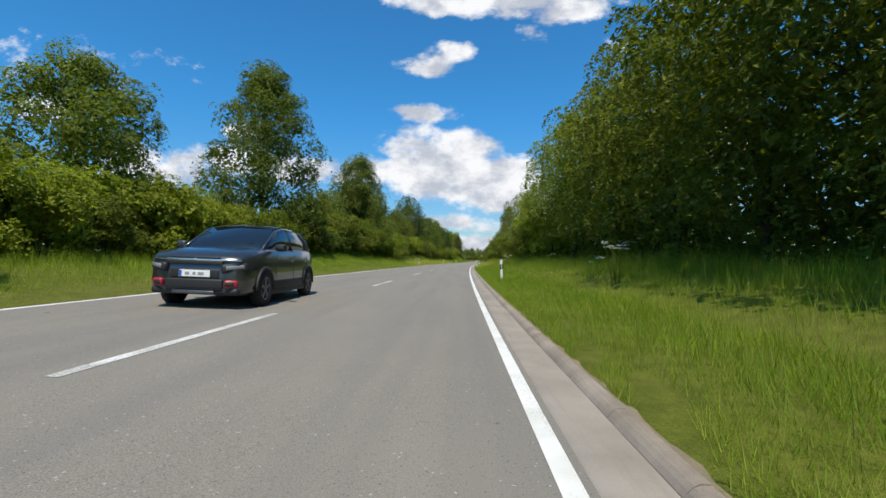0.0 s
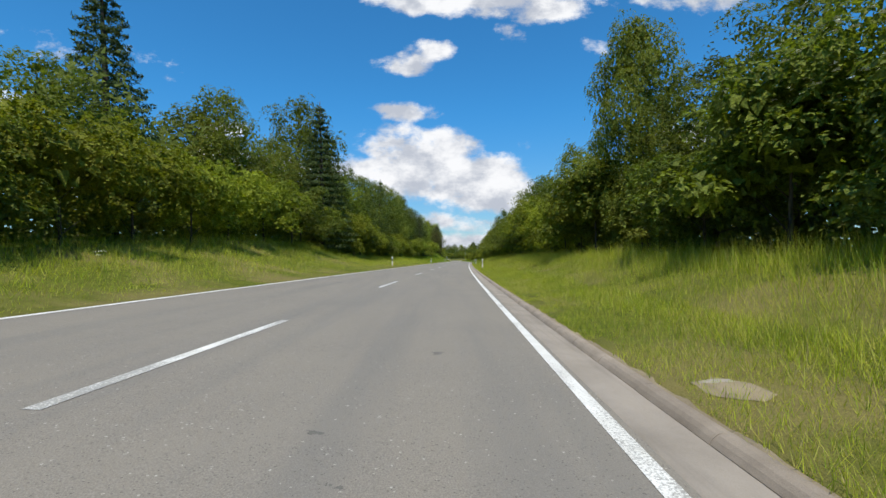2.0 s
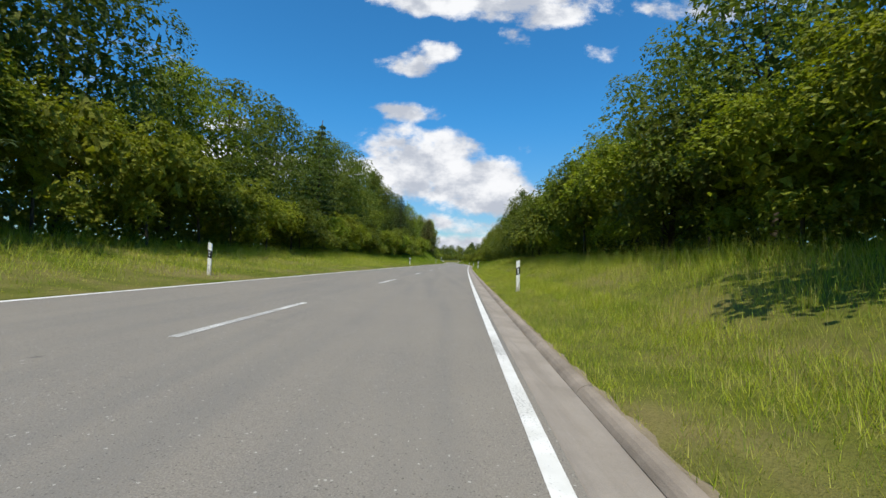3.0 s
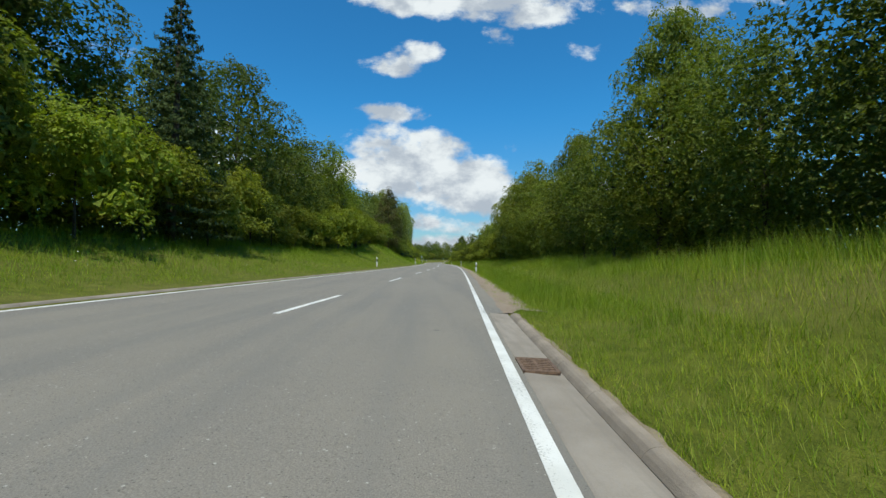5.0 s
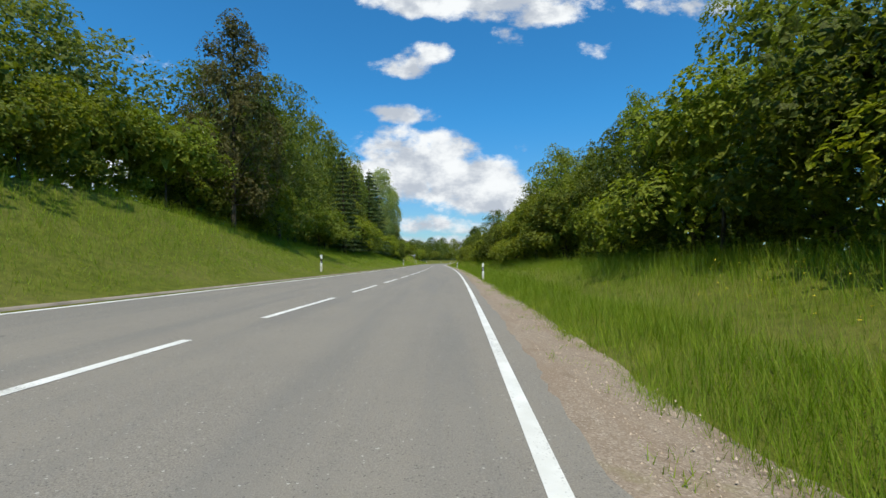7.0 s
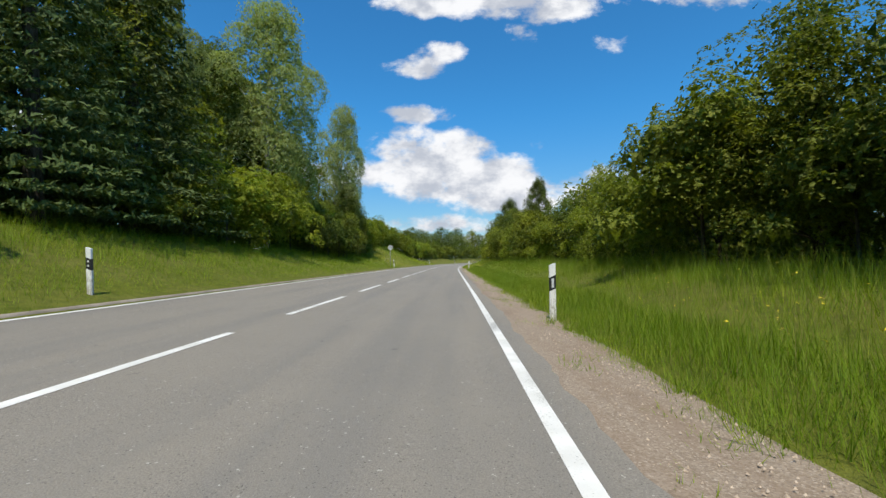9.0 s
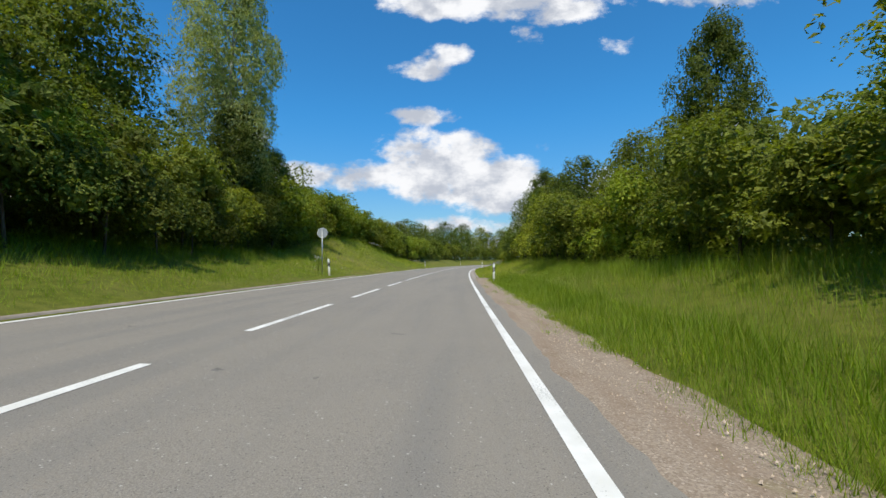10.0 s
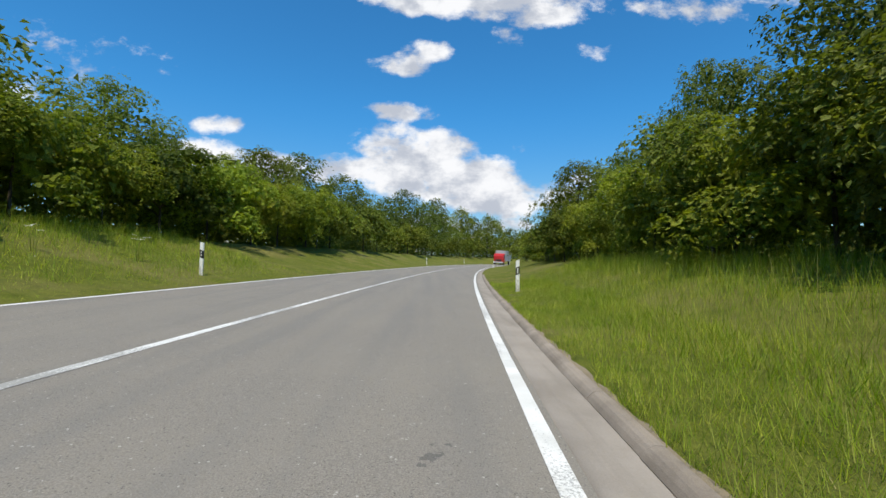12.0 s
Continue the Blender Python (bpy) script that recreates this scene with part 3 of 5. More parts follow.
def crown_mesh(name, lobes, count, size, mat, slim=0.74, droop=0.0, core=0.82, per=26, axis=0.6, reach=2.4, tier=0.42, kite=False, fill=100):
    """Sprays of leaves all over many uneven lobes (x, y, z, radius across, radius up), with a dense heart in each."""
    vs, fs, base = [], [], 0
    total = sum(l[3] ** 2 for l in lobes)
    for x, y, z, r, ru in lobes:
        n = max(3, int(count / per * r * r / total))
        p = ball_points(3 * n)
        p = p + np.array([x, y, 0.0]) / (math.hypot(x, y) + 0.4) * axis + np.array([0, 0, 0.30])
        p /= np.linalg.norm(p, axis=1)[:, None]
        p = p[np.argsort(-1.0 * (p @ FRONT > -0.25) - rng.uniform(0, 1.45, 3 * n))[:n]]
        rad = rng.uniform(0.80, 1.06, n)
        rad = np.where(rng.uniform(0, 1, n) < 0.12, rad * rng.uniform(1.1, 1.4, n), rad)
        centre = np.array([x, y, z]) + p * rad[:, None] * np.array([r, r, ru])
        lay = p * (1.3 - tier) + np.array([0, 0, tier]) + rng.normal(0, 0.18, (n, 3))
        lay /= np.linalg.norm(lay, axis=1)[:, None]
        wide = size * reach * rng.uniform(0.6, 1.3, (n, 1, 1))
        spread = rng.normal(0, 0.62, (n, per, 3)) * wide
        depth = (spread * lay[:, None, :]).sum(2, keepdims=True)
        flat = spread - lay[:, None, :] * depth * 0.80
        away = (flat ** 2).sum(2, keepdims=True)
        drop = 0.42 * away / wide
        pts = centre[:, None, :] + flat - np.array([0, 0, 1.0]) * drop
        facing = lay[:, None, :] * 0.55 + flat / wide * 0.45 + np.array([0, 0, 0.50])
        v, f = leaves(pts.reshape(-1, 3), facing.reshape(-1, 3), size, slim, droop, 0.85, kite)
        vs.append(v), fs.append(f + base)
        base += len(v)
    if core:
        inner = [heart(x, y, z, r * core, ru * core, fill) for x, y, z, r, ru in lobes]
        low, high = min(l[2] for l in lobes), max(l[2] for l in lobes)
        inner.append(heart(0, 0, low * 0.45 + high * 0.55, 0.75 * max(math.hypot(l[0], l[1]) for l in lobes), 0.48 * (high - low), 420, 0.40))
        for v, f in inner:
            vs.append(v), fs.append(f + base)
            base += len(v)
    me = mesh_from(name, np.concatenate(vs), np.concatenate(fs))
    me.materials.append(mat)
    return me


def trunk_mesh(name, height, r, limbs, mat, lean=(0, 0)):
    bm = bmesh.new()
    pts = [(lean[0] * t * t, lean[1] * t * t, height * t) for t in (-0.04, 0.05, 0.25, 0.5, 0.75, 1.0)]
    bm_tube(pts, [r * 1.5, r * 1.1, r * 0.9, r * 0.7, r * 0.45, r * 0.12], 8, bm)
    for (x, y, z, s, _) in limbs:
        z0 = min(height * 0.9, max(height * 0.12, z - 0.5 * math.hypot(x, y) - 0.1 * height))
        t = z0 / height
        bm_tube([(lean[0] * t * t, lean[1] * t * t, z0), (x * 0.45, y * 0.45, z0 + (z - z0) * 0.6), (x * 0.9, y * 0.9, z)], [r * 0.36, r * 0.2, r * 0.06], 5, bm)
    me = bpy.data.meshes.new(name)
    bm.to_mesh(me)
    bm.free()
    me.materials.append(mat)
    me.polygons.foreach_set("use_smooth", [True] * len(me.polygons))
    return me


def plant(kind, label, category, meshes):
    """A thing of trunk and crown, built once at the origin, to be copied."""
    root = new(kind)
    root.empty_display_size = 0.3
    for name, me in meshes:
        ob = new(name, me)
        ob.parent = root
    return tagged(root, label, category)


def broad_lobes(height, width, n, low=0.25, under=0.0):
    """Lobes of a round-headed tree."""
    lobes = []
    for i in range(n):
        t = (i + 0.5) / n
        z = height * (low + (0.93 - low) * t)
        reach = width * 0.5 * (math.sin(math.pi * min(1, (t * 0.82 + 0.16))) ** 0.7) * rng.uniform(0.55, 0.95)
        reach *= 1.0 - under * (1.0 - min(1.0, t / 0.5))
        a = i * 2.4 + rng.uniform(-0.5, 0.5)
        r = width * rng.uniform(0.16, 0.24) * (1.12 - 0.38 * t)
        lobes.append((math.cos(a) * reach, math.sin(a) * reach, z, r, r * rng.uniform(0.62, 0.95)))
    lobes.append((0, 0, height * 0.93, width * 0.13, height * 0.075))
    lobes.append((0, 0, height * 0.78, width * 0.22, height * 0.12))
    lobes.append((0, 0, height * 0.58, width * 0.27, height * 0.16))
    lobes.append((0, 0, height * (0.5 * low + 0.25), width * 0.20, height * 0.13))
    return lobes


def make_broad(label, height, width, n, count, size, mat, low=0.25, under=0.0, core=0.82, fill=100):
    lobes = broad_lobes(height, width, n, low, under)
    return plant("tree", label, "tree", [("trunk", trunk_mesh("trunk", height * 0.9, height * 0.009 + 0.04, lobes[:-4:2], M_BARK)),
                                         ("crown", crown_mesh("crown", lobes, count, size, mat, core=core, fill=fill))])


def make_shrub(label, height, width, n, count, size, mat):
    lobes = []
    for i in range(n):
        a, t = i * 2.4 + rng.uniform(-0.4, 0.4), rng.uniform(0, 1)
        reach = width * 0.46 * math.sqrt(rng.uniform(0.05, 1)) * (1 - 0.50 * t)
        r = width * rng.uniform(0.15, 0.26)
        lobes.append((math.cos(a) * reach, math.sin(a) * reach, height * (0.25 + 0.62 * t), r, min(r * rng.uniform(0.5, 0.8), height * 0.17)))
    stems = [lobes[k] for k in range(0, n, 3)]
    return plant("shrub", label, "shrub", [("stem", trunk_mesh("stem", height * 0.7, 0.05, stems, M_BARK)),
                                           ("foliage", crown_mesh("foliage", lobes, count, size, mat, 0.62, kite=True))])


def make_spruce(label, height, width, count, size):
    pts, outs = [], []
    tiers = int(height * 1.7)
    limbs = []
    for k in range(tiers):
        t = k / tiers
        z = height * (0.06 + 0.93 * t)
        reach = width * 0.5 * (1 - t) ** 0.74 + 0.12
        arms = max(5, int(11 * (1 - t) + 5))
        for j in range(arms):
            a = 2 * math.pi * (j + rng.uniform(-0.3, 0.3)) / arms + k * 0.7
            long = reach * rng.uniform(0.72, 1.08)
            n = max(4, int(count * long / (tiers * arms * width * 0.26)))
            s = rng.uniform(0.12, 1, n) ** 0.7
            sag = -0.28 * long * s + 0.16 * long * s * s
            wide = rng.normal(0, 0.17, n) * long * (1.1 - s * 0.75)
            pts.append(np.stack([math.cos(a) * long * s - math.sin(a) * wide, math.sin(a) * long * s + math.cos(a) * wide, z + sag + rng.normal(0, 0.06, n)], 1))
            outs.append(np.repeat([[math.cos(a) * 0.5, math.sin(a) * 0.5, 0.55]], n, 0))
    v, f = leaves(np.concatenate(pts), np.concatenate(outs), size, 0.42, 0.5, 0.8)
    crown = mesh_from("crown", v, f)
    crown.materials.append(M_NEEDLE)
    return plant("spruce_tree", label, "tree", [("trunk", trunk_mesh("trunk", height, 0.06 + height * 0.012, [], M_BARK)), ("crown", crown)])


def make_birch(label, height, width, count, size):
    lobes = []
    for i in range(22):
        t = (i + 0.5) / 22
        a = i * 2.4
        reach = width * 0.42 * (math.sin(math.pi * min(1, t * 0.8 + 0.2)) ** 0.7) * rng.uniform(0.4, 1.0)
        r = width * rng.uniform(0.11, 0.17)
        lobes.append((math.cos(a) * reach, math.sin(a) * reach, height * (0.30 + 0.66 * t), r, r * rng.uniform(1.5, 2.1)))
    return plant("birch_tree", label, "tree", [("trunk", trunk_mesh("trunk", height * 0.92, 0.17, lobes, M_BIRCH_BARK, (0.3, 0.2))),
                                               ("crown", crown_mesh("crown", lobes, count, size, M_BIRCH, 0.5, 1.2, 0.5, 20, 0.3, 2.2, 0.2))])


TREES = [make_broad("tall broad-leaved tree in full summer leaf", 12.0, 8.5, 30, 12500, 0.165, M_LEAF, 0.20),
         make_broad("dense round-headed tree with dark green leaves", 11.0, 8.0, 28, 12500, 0.16, M_LEAF_DARK, 0.16),
         make_broad("young ash tree with light green leaves", 12.5, 7.0, 28, 12000, 0.16, M_LEAF_LIGHT, 0.18),
         make_broad("field maple with dense leaves down low", 10.0, 8.0, 30, 12500, 0.16, M_LEAF, 0.08),
         make_broad("ragged roadside ash in full leaf", 12.0, 7.6, 26, 12000, 0.165, M_LEAF, 0.14),
         make_broad("leaning oak with mid-green leaves", 11.0, 8.4, 32, 12500, 0.16, M_LEAF_DARK, 0.10)]
SHRUBS = [make_shrub("hazel shrub with fresh green leaves", 4.2, 5.0, 15, 4300, 0.125, M_LEAF_LIGHT),
          make_shrub("dense hawthorn shrub with dark leaves", 4.0, 4.6, 14, 4200, 0.122, M_LEAF_DARK),
          make_shrub("spreading roadside shrub in leaf", 4.4, 5.4, 16, 4400, 0.125, M_LEAF),
          make_shrub("dogwood shrub with arching light green sprays", 4.0, 5.2, 13, 4300, 0.125, M_LEAF_LIGHT),
          make_shrub("blackthorn shrub thick with small leaves", 4.2, 4.8, 16, 4400, 0.118, M_LEAF)]
CANOPY = [make_broad("overhanging roadside tree with a deep shady crown", 11.0, 8.6, 32, 13000, 0.16, M_LEAF, 0.10, 0.75),
          make_broad("spreading hedgerow tree with a high crown", 11.5, 8.4, 32, 13000, 0.16, M_LEAF_DARK, 0.12, 0.75)]
SPRUCES = [make_spruce("dark green spruce tree with drooping boughs", 14.0, 6.6, 19000, 0.25), make_spruce("slender dark spruce tree", 13.0, 5.0, 15000, 0.25)]
FAR = [make_broad("distant broad-leaved tree in leaf", 11.0, 8.0, 24, 2800, 0.36, M_LEAF, 0.12), make_broad("distant dark broad-leaved tree", 11.5, 8.0, 24, 2800, 0.36, M_LEAF_DARK, 0.12)]
FAR_SHRUB = make_shrub("distant roadside shrub in leaf", 4.2, 5.0, 14, 750, 0.25, M_LEAF)
FULL = make_broad("full round-headed tree with a dense dark crown", 11.0, 8.2, 40, 30000, 0.165, M_LEAF, 0.10, 0.0, 0.84, 240)
FULL_DARK = make_broad("tall dark broad-leaved tree with a dense crown", 14.0, 8.2, 46, 34000, 0.165, M_LEAF_DARK, 0.06, 0.0, 0.84, 240)
RUSTY = make_broad("bronze-tinged tree with sparse olive leaves", 13.0, 6.4, 30, 15000, 0.17, M_LEAF_RUST, 0.10)
BIRCH = make_birch("tall birch with drooping pale foliage", 16.0, 7.0, 40000, 0.18)
MODELS = TREES + CANOPY + SHRUBS + SPRUCES + [BIRCH, FULL, FULL_DARK, RUSTY, FAR_SHRUB] + FAR
HEIGHT = {id(o): h for o, h in zip(MODELS, (12.0, 11.0, 12.5, 10.0, 12.0, 11.0, 11.0, 11.5, 4.2, 4.0, 4.4, 4.0, 4.2, 14.0, 13.0, 16.0, 11.0, 14.0, 13.0, 4.2, 11.0, 11.5))}
plants = random.Random(11)


def grow(model, y, off, height, wide=None, group=""):
    """Stand a copy of a model on the land, of that height."""
    s = height / HEIGHT[id(model)]
    w = s * (wide or plants.uniform(0.9, 1.12))
    p = at(y, off, -0.08)
    m = pose(p.x, p.y, p.z, plants.uniform(-3, 3), plants.uniform(-3, 3), math.copysign(37.0, -off) + plants.uniform(-34, 34))
    ob = copy_thing(model, m)
    ob.scale = (w, w, s)
    if group:
        ob["group"] = group
    return ob


def top_left(y):
    return float(np.interp(y, EVERY10, TOP_LEFT))


def top_right(y):
    return float(np.interp(y, EVERY10, TOP_RIGHT))


# rows of growth on both sides; in places the trees overhang the verge with no shrubs before them
OVERHANG = ((-20, 34), (43, 60), (152, 238))


def overhung(y):
    return any(a <= y <= b for a, b in OVERHANG)


y = -12.0
while y < 600:
    if not overhung(y):
        grow(plants.choice(SHRUBS) if y < 450 else FAR_SHRUB, y, plants.uniform(9.4, 11.0), min(5.4, 0.54 * top_right(y) * plants.uniform(0.66, 1.2)), group="roadside shrubs")
    y += plants.uniform(3.0, 4.1) * (1.0 if y < 440 else 2.2)
y = -14.0
while y < 620:
    if overhung(y):
        grow((CANOPY[0], plants.choice(CANOPY))[y > 62], y, plants.uniform(10.6, 11.8) + (0.8 if y < 36 else 0.0), (top_right(y) * 1.02 - 0.9) * plants.uniform(0.82, 1.02), 1.05, group="roadside trees")
        y += plants.uniform(-1.6, -0.6)
    else:
        grow(plants.choice(TREES if y < 450 else FAR), y, plants.uniform(11.2, 13.2), (top_right(y) * 1.02 - 0.9) * plants.uniform(0.84, 1.04), group="roadside trees")
    y += plants.uniform(4.6, 6.2) * (1.0 if y < 450 else 1.8)
def set_back(y):
    """How far the growth on the left stands back from the brink, on the high banks."""
    return 1.5 * float(smooth(240, 252, y) * (1 - smooth(270, 284, y)) + smooth(378, 388, y) * (1 - smooth(404, 416, y)))


y = 3.0
while y < 600:
    high = plants.uniform(3.0, 4.0) if y < 50 else plants.uniform(3.8, 5.6)
    if not 322.5 < y < 330.5:
        grow(plants.choice([SHRUBS[0], SHRUBS[3], *SHRUBS]) if y < 450 else FAR_SHRUB, y, -(plants.uniform(10.3, 11.6) if y < 60 else (plants.uniform(9.8, 11.2) if y < 200 else plants.uniform(10.4, 11.8) + set_back(y))), high, group="roadside shrubs")
    y += plants.uniform(3.2, 4.4) * (1.0 if y < 450 else 2.2)
y = 1.5
while y < 52:
    grow(SHRUBS[0], y, -plants.uniform(12.4, 13.6), plants.uniform(3.2, 4.2), 1.2, group="roadside shrubs")
    y += plants.uniform(2.4, 3.2)
y = 40.0
while y < 620:
    h = (top_left(y) * 1.02 - float(np.interp(y, EVERY10, BANK_LEFT))) * plants.uniform(0.80, 1.04)
    if 336 < y < 372:
        h = plants.uniform(8.0, 10.0)
    if not any(abs(y - s) < 1.8 for s in (97, 115, 155, 197, 271, 297, 328, 350, 372)):
        grow(plants.choice(TREES if y < 450 else FAR), y, -plants.uniform(14.9, 16.7) - set_back(y), h, 12.0 / max(h, 12.0) * 1.15, group="roadside trees")
    y += plants.uniform(5.4, 7.4) * (1.0 if y < 450 else 1.6)

# trees that stand out, with a few placed for the shade they cast
grow(FULL_DARK, 4.6, -8.6, 10.5, 0.9)
grow(FULL, 20.5, -15.4, 9.8, 0.98)
grow(FULL_DARK, 36.2, -13.7, 16.6, 0.92)
grow(SPRUCES[0], 97.0, -16.3, 15.0, 1.0)
grow(SPRUCES[0], 115.6, -10.6, 14.6, 1.0)
grow(SPRUCES[1], 155.0, -13.2, 14.5, 1.0)
grow(SPRUCES[0], 197.2, -10.6, 12.4, 1.0)
grow(TREES[3], 104.0, -13.9, 11.0, 0.8)
grow(TREES[0], 111.0, -13.8, 9.6, 0.8)
grow(FULL_DARK, 360.0, 12.3, 9.1, 0.62)
grow(SPRUCES[0], 327.6, -11.8, 16.5, 1.05)
grow(SPRUCES[1], 316.0, -15.0, 16.0, 1.0)
grow(SPRUCES[1], 296.0, -9.8, 12.8, 0.9)
grow(SPRUCES[1], 302.5, -10.0, 12.4, 0.9)
grow(RUSTY, 269.8, -10.6, 13.4, 0.85)
grow(TREES[5], 276.2, -10.2, 13.0, 0.72)
grow(BIRCH, 350.0, -13.0, 20.5, 1.25)
grow(SPRUCES[0], 333.5, -12.8, 18.0, 1.2)
grow(BIRCH, 373.0, -12.9, 20.0, 0.95)
grow(FULL_DARK, 409.0, 14.0, 13.5, 0.75)
grow(FULL, 209.5, 12.2, 10.0, 0.6)
grow(FULL_DARK, 65.5, -13.6, 15.5, 0.95)
for yy, oo, hh in ((352.0, -9.6, 4.2), (355.5, -9.2, 4.8), (358.6, -9.0, 4.6), (361.5, -9.2, 4.0), (364.5, -9.6, 3.6)):
    grow(SHRUBS[1], yy, oo, hh, 0.85, group="roadside shrubs")
grow(FULL, 366.0, -16.5, 14.5, 0.85)
grow(FULL_DARK, 348.0, -17.5, 17.5, 0.85)
grow(FULL, 354.5, -18.5, 18.0, 0.85)
grow(FULL_DARK, 194.0, -15.5, 16.5, 0.85)
grow(TREES[0], 188.5, -17.0, 17.5, 0.85)
grow(BIRCH, 341.0, -16.0, 19.0, 0.9)
grow(FULL, 94.0, 11.8, 11.6, 0.55)
grow(TREES[1], 431.0, 16.0, 11.5, 0.6)
# two canopy trees added to shade the growth round y = 320
grow(CANOPY[0], 317.0, 11.4, 9.2, 1.0)
grow(CANOPY[1], 323.4, 11.8, 6.9, 1.1)
grow(TREES[2], 66.6, 12.2, 10.4, 0.85)
grow(TREES[2], 238.0, -13.8, 15.2, 0.75)
grow(TREES[2], 255.0, 12.6, 10.2, 0.72)
grow(TREES[2], 263.6, 12.4, 8.6, 0.75)
grow(FULL, 193.6, 12.4, 10.8, 0.62)
grow(CANOPY[1], 173.4, 12.2, 11.2, 0.8)
grow(TREES[2], 101.8, 11.6, 8.6, 0.55)
grow(TREES[2], 107.6, 12.0, 9.2, 0.7)
grow(CANOPY[0], 226.8, 12.4, 11.8, 0.8)
grow(FULL_DARK, 372.5, -11.9, 10.2, 0.85)
grow(FULL_DARK, 380.0, -12.4, 8.6, 0.85)


def far_woods(y0, y1, o0, o1, count, tall, label, size=0.55, low=0.0):
    """One mass of leaves: the wood behind the first trees, undergrowth, and added shading layers."""
    y, off = rng.uniform(y0, y1, count), rng.uniform(o0, o1, count)
    swell = 0.72 + 0.28 * np.sin(y * 0.55 + off * 0.4) * np.sin(y * 0.21 + 1.3)
    base = land(y, off)
    h = np.array([tall(v) for v in y]) * swell
    z = base - 0.2 + h * rng.uniform(low, 1.0, count)
    pts = np.stack([mid(y) + off, y, z], 1)
    out = np.stack([-np.sign(off) * 0.6, np.full(count, -0.7), np.full(count, 0.4)], 1)
    v, f = leaves(pts, out, size, 0.8)
    me = mesh_from("woods", v, f)
    me.materials.append(M_LEAF_DARK)
    tagged(new("woods", me), label, "woods", kind="stuff")


far_woods(-10, 640, 14.5, 21.0, 90000, lambda y: max(4.5, top_right(y) * 0.80), "dense green woodland behind the roadside trees")
far_woods(58, 640, -23.0, -17.0, 90000, lambda y: max(5.0, (top_left(y) if not 330 < y < 376 else 9.0) * 0.72), "dense green woodland behind the bank")
far_woods(-10, 58, -20.0, -14.0, 4000, lambda y: 2.6, "low thicket behind the hedge")
far_woods(-10, 62, -14.2, -11.4, 9000, lambda y: 2.4, "tangled undergrowth in the hedge", 0.30)
far_woods(640, 760, -160.0, 120.0, 30000, lambda y: 13.0 + (y - 640) * 0.10, "distant wooded hillside", 0.75)
far_woods(-10, 500, 11.8, 15.0, 80000, lambda y: 3.6, "low undergrowth beneath the roadside trees", 0.36)
far_woods(60, 500, -15.5, -12.6, 60000, lambda y: 3.0, "low undergrowth on the bank", 0.36)
# leaf layers added high in both tree rows to keep the undergrowth dark
far_woods(-10, 460, 10.9, 14.6, 75000, lambda y: max(4.0, top_right(y) * 0.84), "layer of leaves added in the roadside crowns to shade the growth below", 0.30, 0.52)
far_woods(56, 460, -16.5, -12.8, 60000, lambda y: max(4.5, (top_left(y) if not 330 < y < 376 else 10.0) * 0.74), "layer of leaves added in the crowns on the bank to shade the growth below", 0.32, 0.50)

for m in MODELS:
    for o in [*m.children_recursive, m]:
        bpy.data.objects.remove(o)


# ---- grass ----
def blades(y, off, tall, thin, lean, mat_name, mat, label):
    """Leaning grass blades, all one object."""
    n = len(y)
    base = np.stack([mid(y) + off, y, land(y, off) - 0.02], 1)
    a = rng.uniform(0, 2 * np.pi, n)
    way = np.stack([np.cos(a), np.sin(a), np.zeros(n)], 1)
    side = np.stack([-np.sin(a), np.cos(a), np.zeros(n)], 1) * thin[:, None]
    bend = (lean * rng.uniform(0.3, 1.2, n) * tall)[:, None]
    tip = base + way * bend + np.array([0, 0, 1]) * tall[:, None] * 0.96
    v = np.stack([base - side, base + side, tip], 1).reshape(-1, 3)
    f = np.arange(3 * n).reshape(n, 3)
    me = mesh_from(mat_name, v, f)
    me.materials.append(mat)
    return tagged(new(mat_name, me), label, "grass", kind="stuff")


def sow(n, o0, o1, y0=-4.0, y1=440.0, power=1.0):
    y = rng.uniform(y0, y1, n)
    off = o0 + (o1 - o0) * rng.uniform(0, 1, n) ** power
    clump = np.sin(y * 2.1 + 3 * np.sin(off * 2.3)) * np.sin(off * 3.1 + 2 * np.sin(y * 0.9)) + 0.5 * np.sin(y * 0.37) * np.sin(off * 1.1 + y * 0.11)
    return y, off, clump


def kerb_side(y):
    """1 where a kerb bounds the verge, 0 along the open shoulder (arrays)."""
    return np.any([(y >= a) & (y <= b) for a, b in KERB_RIGHT], 0)


def ragged(y):
    """Where the grass begins beside the open shoulder."""
    return 4.64 + 0.17 * np.sin(y * 1.3) + 0.15 * np.sin(y * 3.7) + 0.08 * np.sin(y * 9.1) + rng.normal(0, 0.11, len(y))


y, off, clump = sow(860000, 4.12, 6.1, -3.0, 426.0, power=1.15)
open_edge = ~kerb_side(y)
keep = ~(open_edge & (off < ragged(y))) & ~(~open_edge & (clump < -0.75) & (off < 4.6))
y, off, clump, open_edge = y[keep], off[keep], clump[keep], open_edge[keep]
green = np.maximum(1 - smooth(58, 74, y), 0.5 * smooth(380, 396, y))
tall = (0.085 + 0.055 * green + 0.11 * open_edge * smooth(4.5, 4.85, off) + 0.08 * smooth(4.5, 5.9, off)) * (1.0 + 0.28 * clump) * rng.uniform(0.45, 1.5, len(y))
blades(y, off, np.maximum(tall, 0.025), rng.uniform(0.0015, 0.0032, len(y)) * (1 + 0.4 * smooth(4.6, 5.8, off)) * (1 + 0.15 * open_edge), 0.85 - 0.2 * open_edge, "verge_grass", M_GRASS, "short green and straw-coloured grass along the verge")
y, off, clump = sow(560000, 5.4, 9.7, -3.0, 428.0, power=1.1)
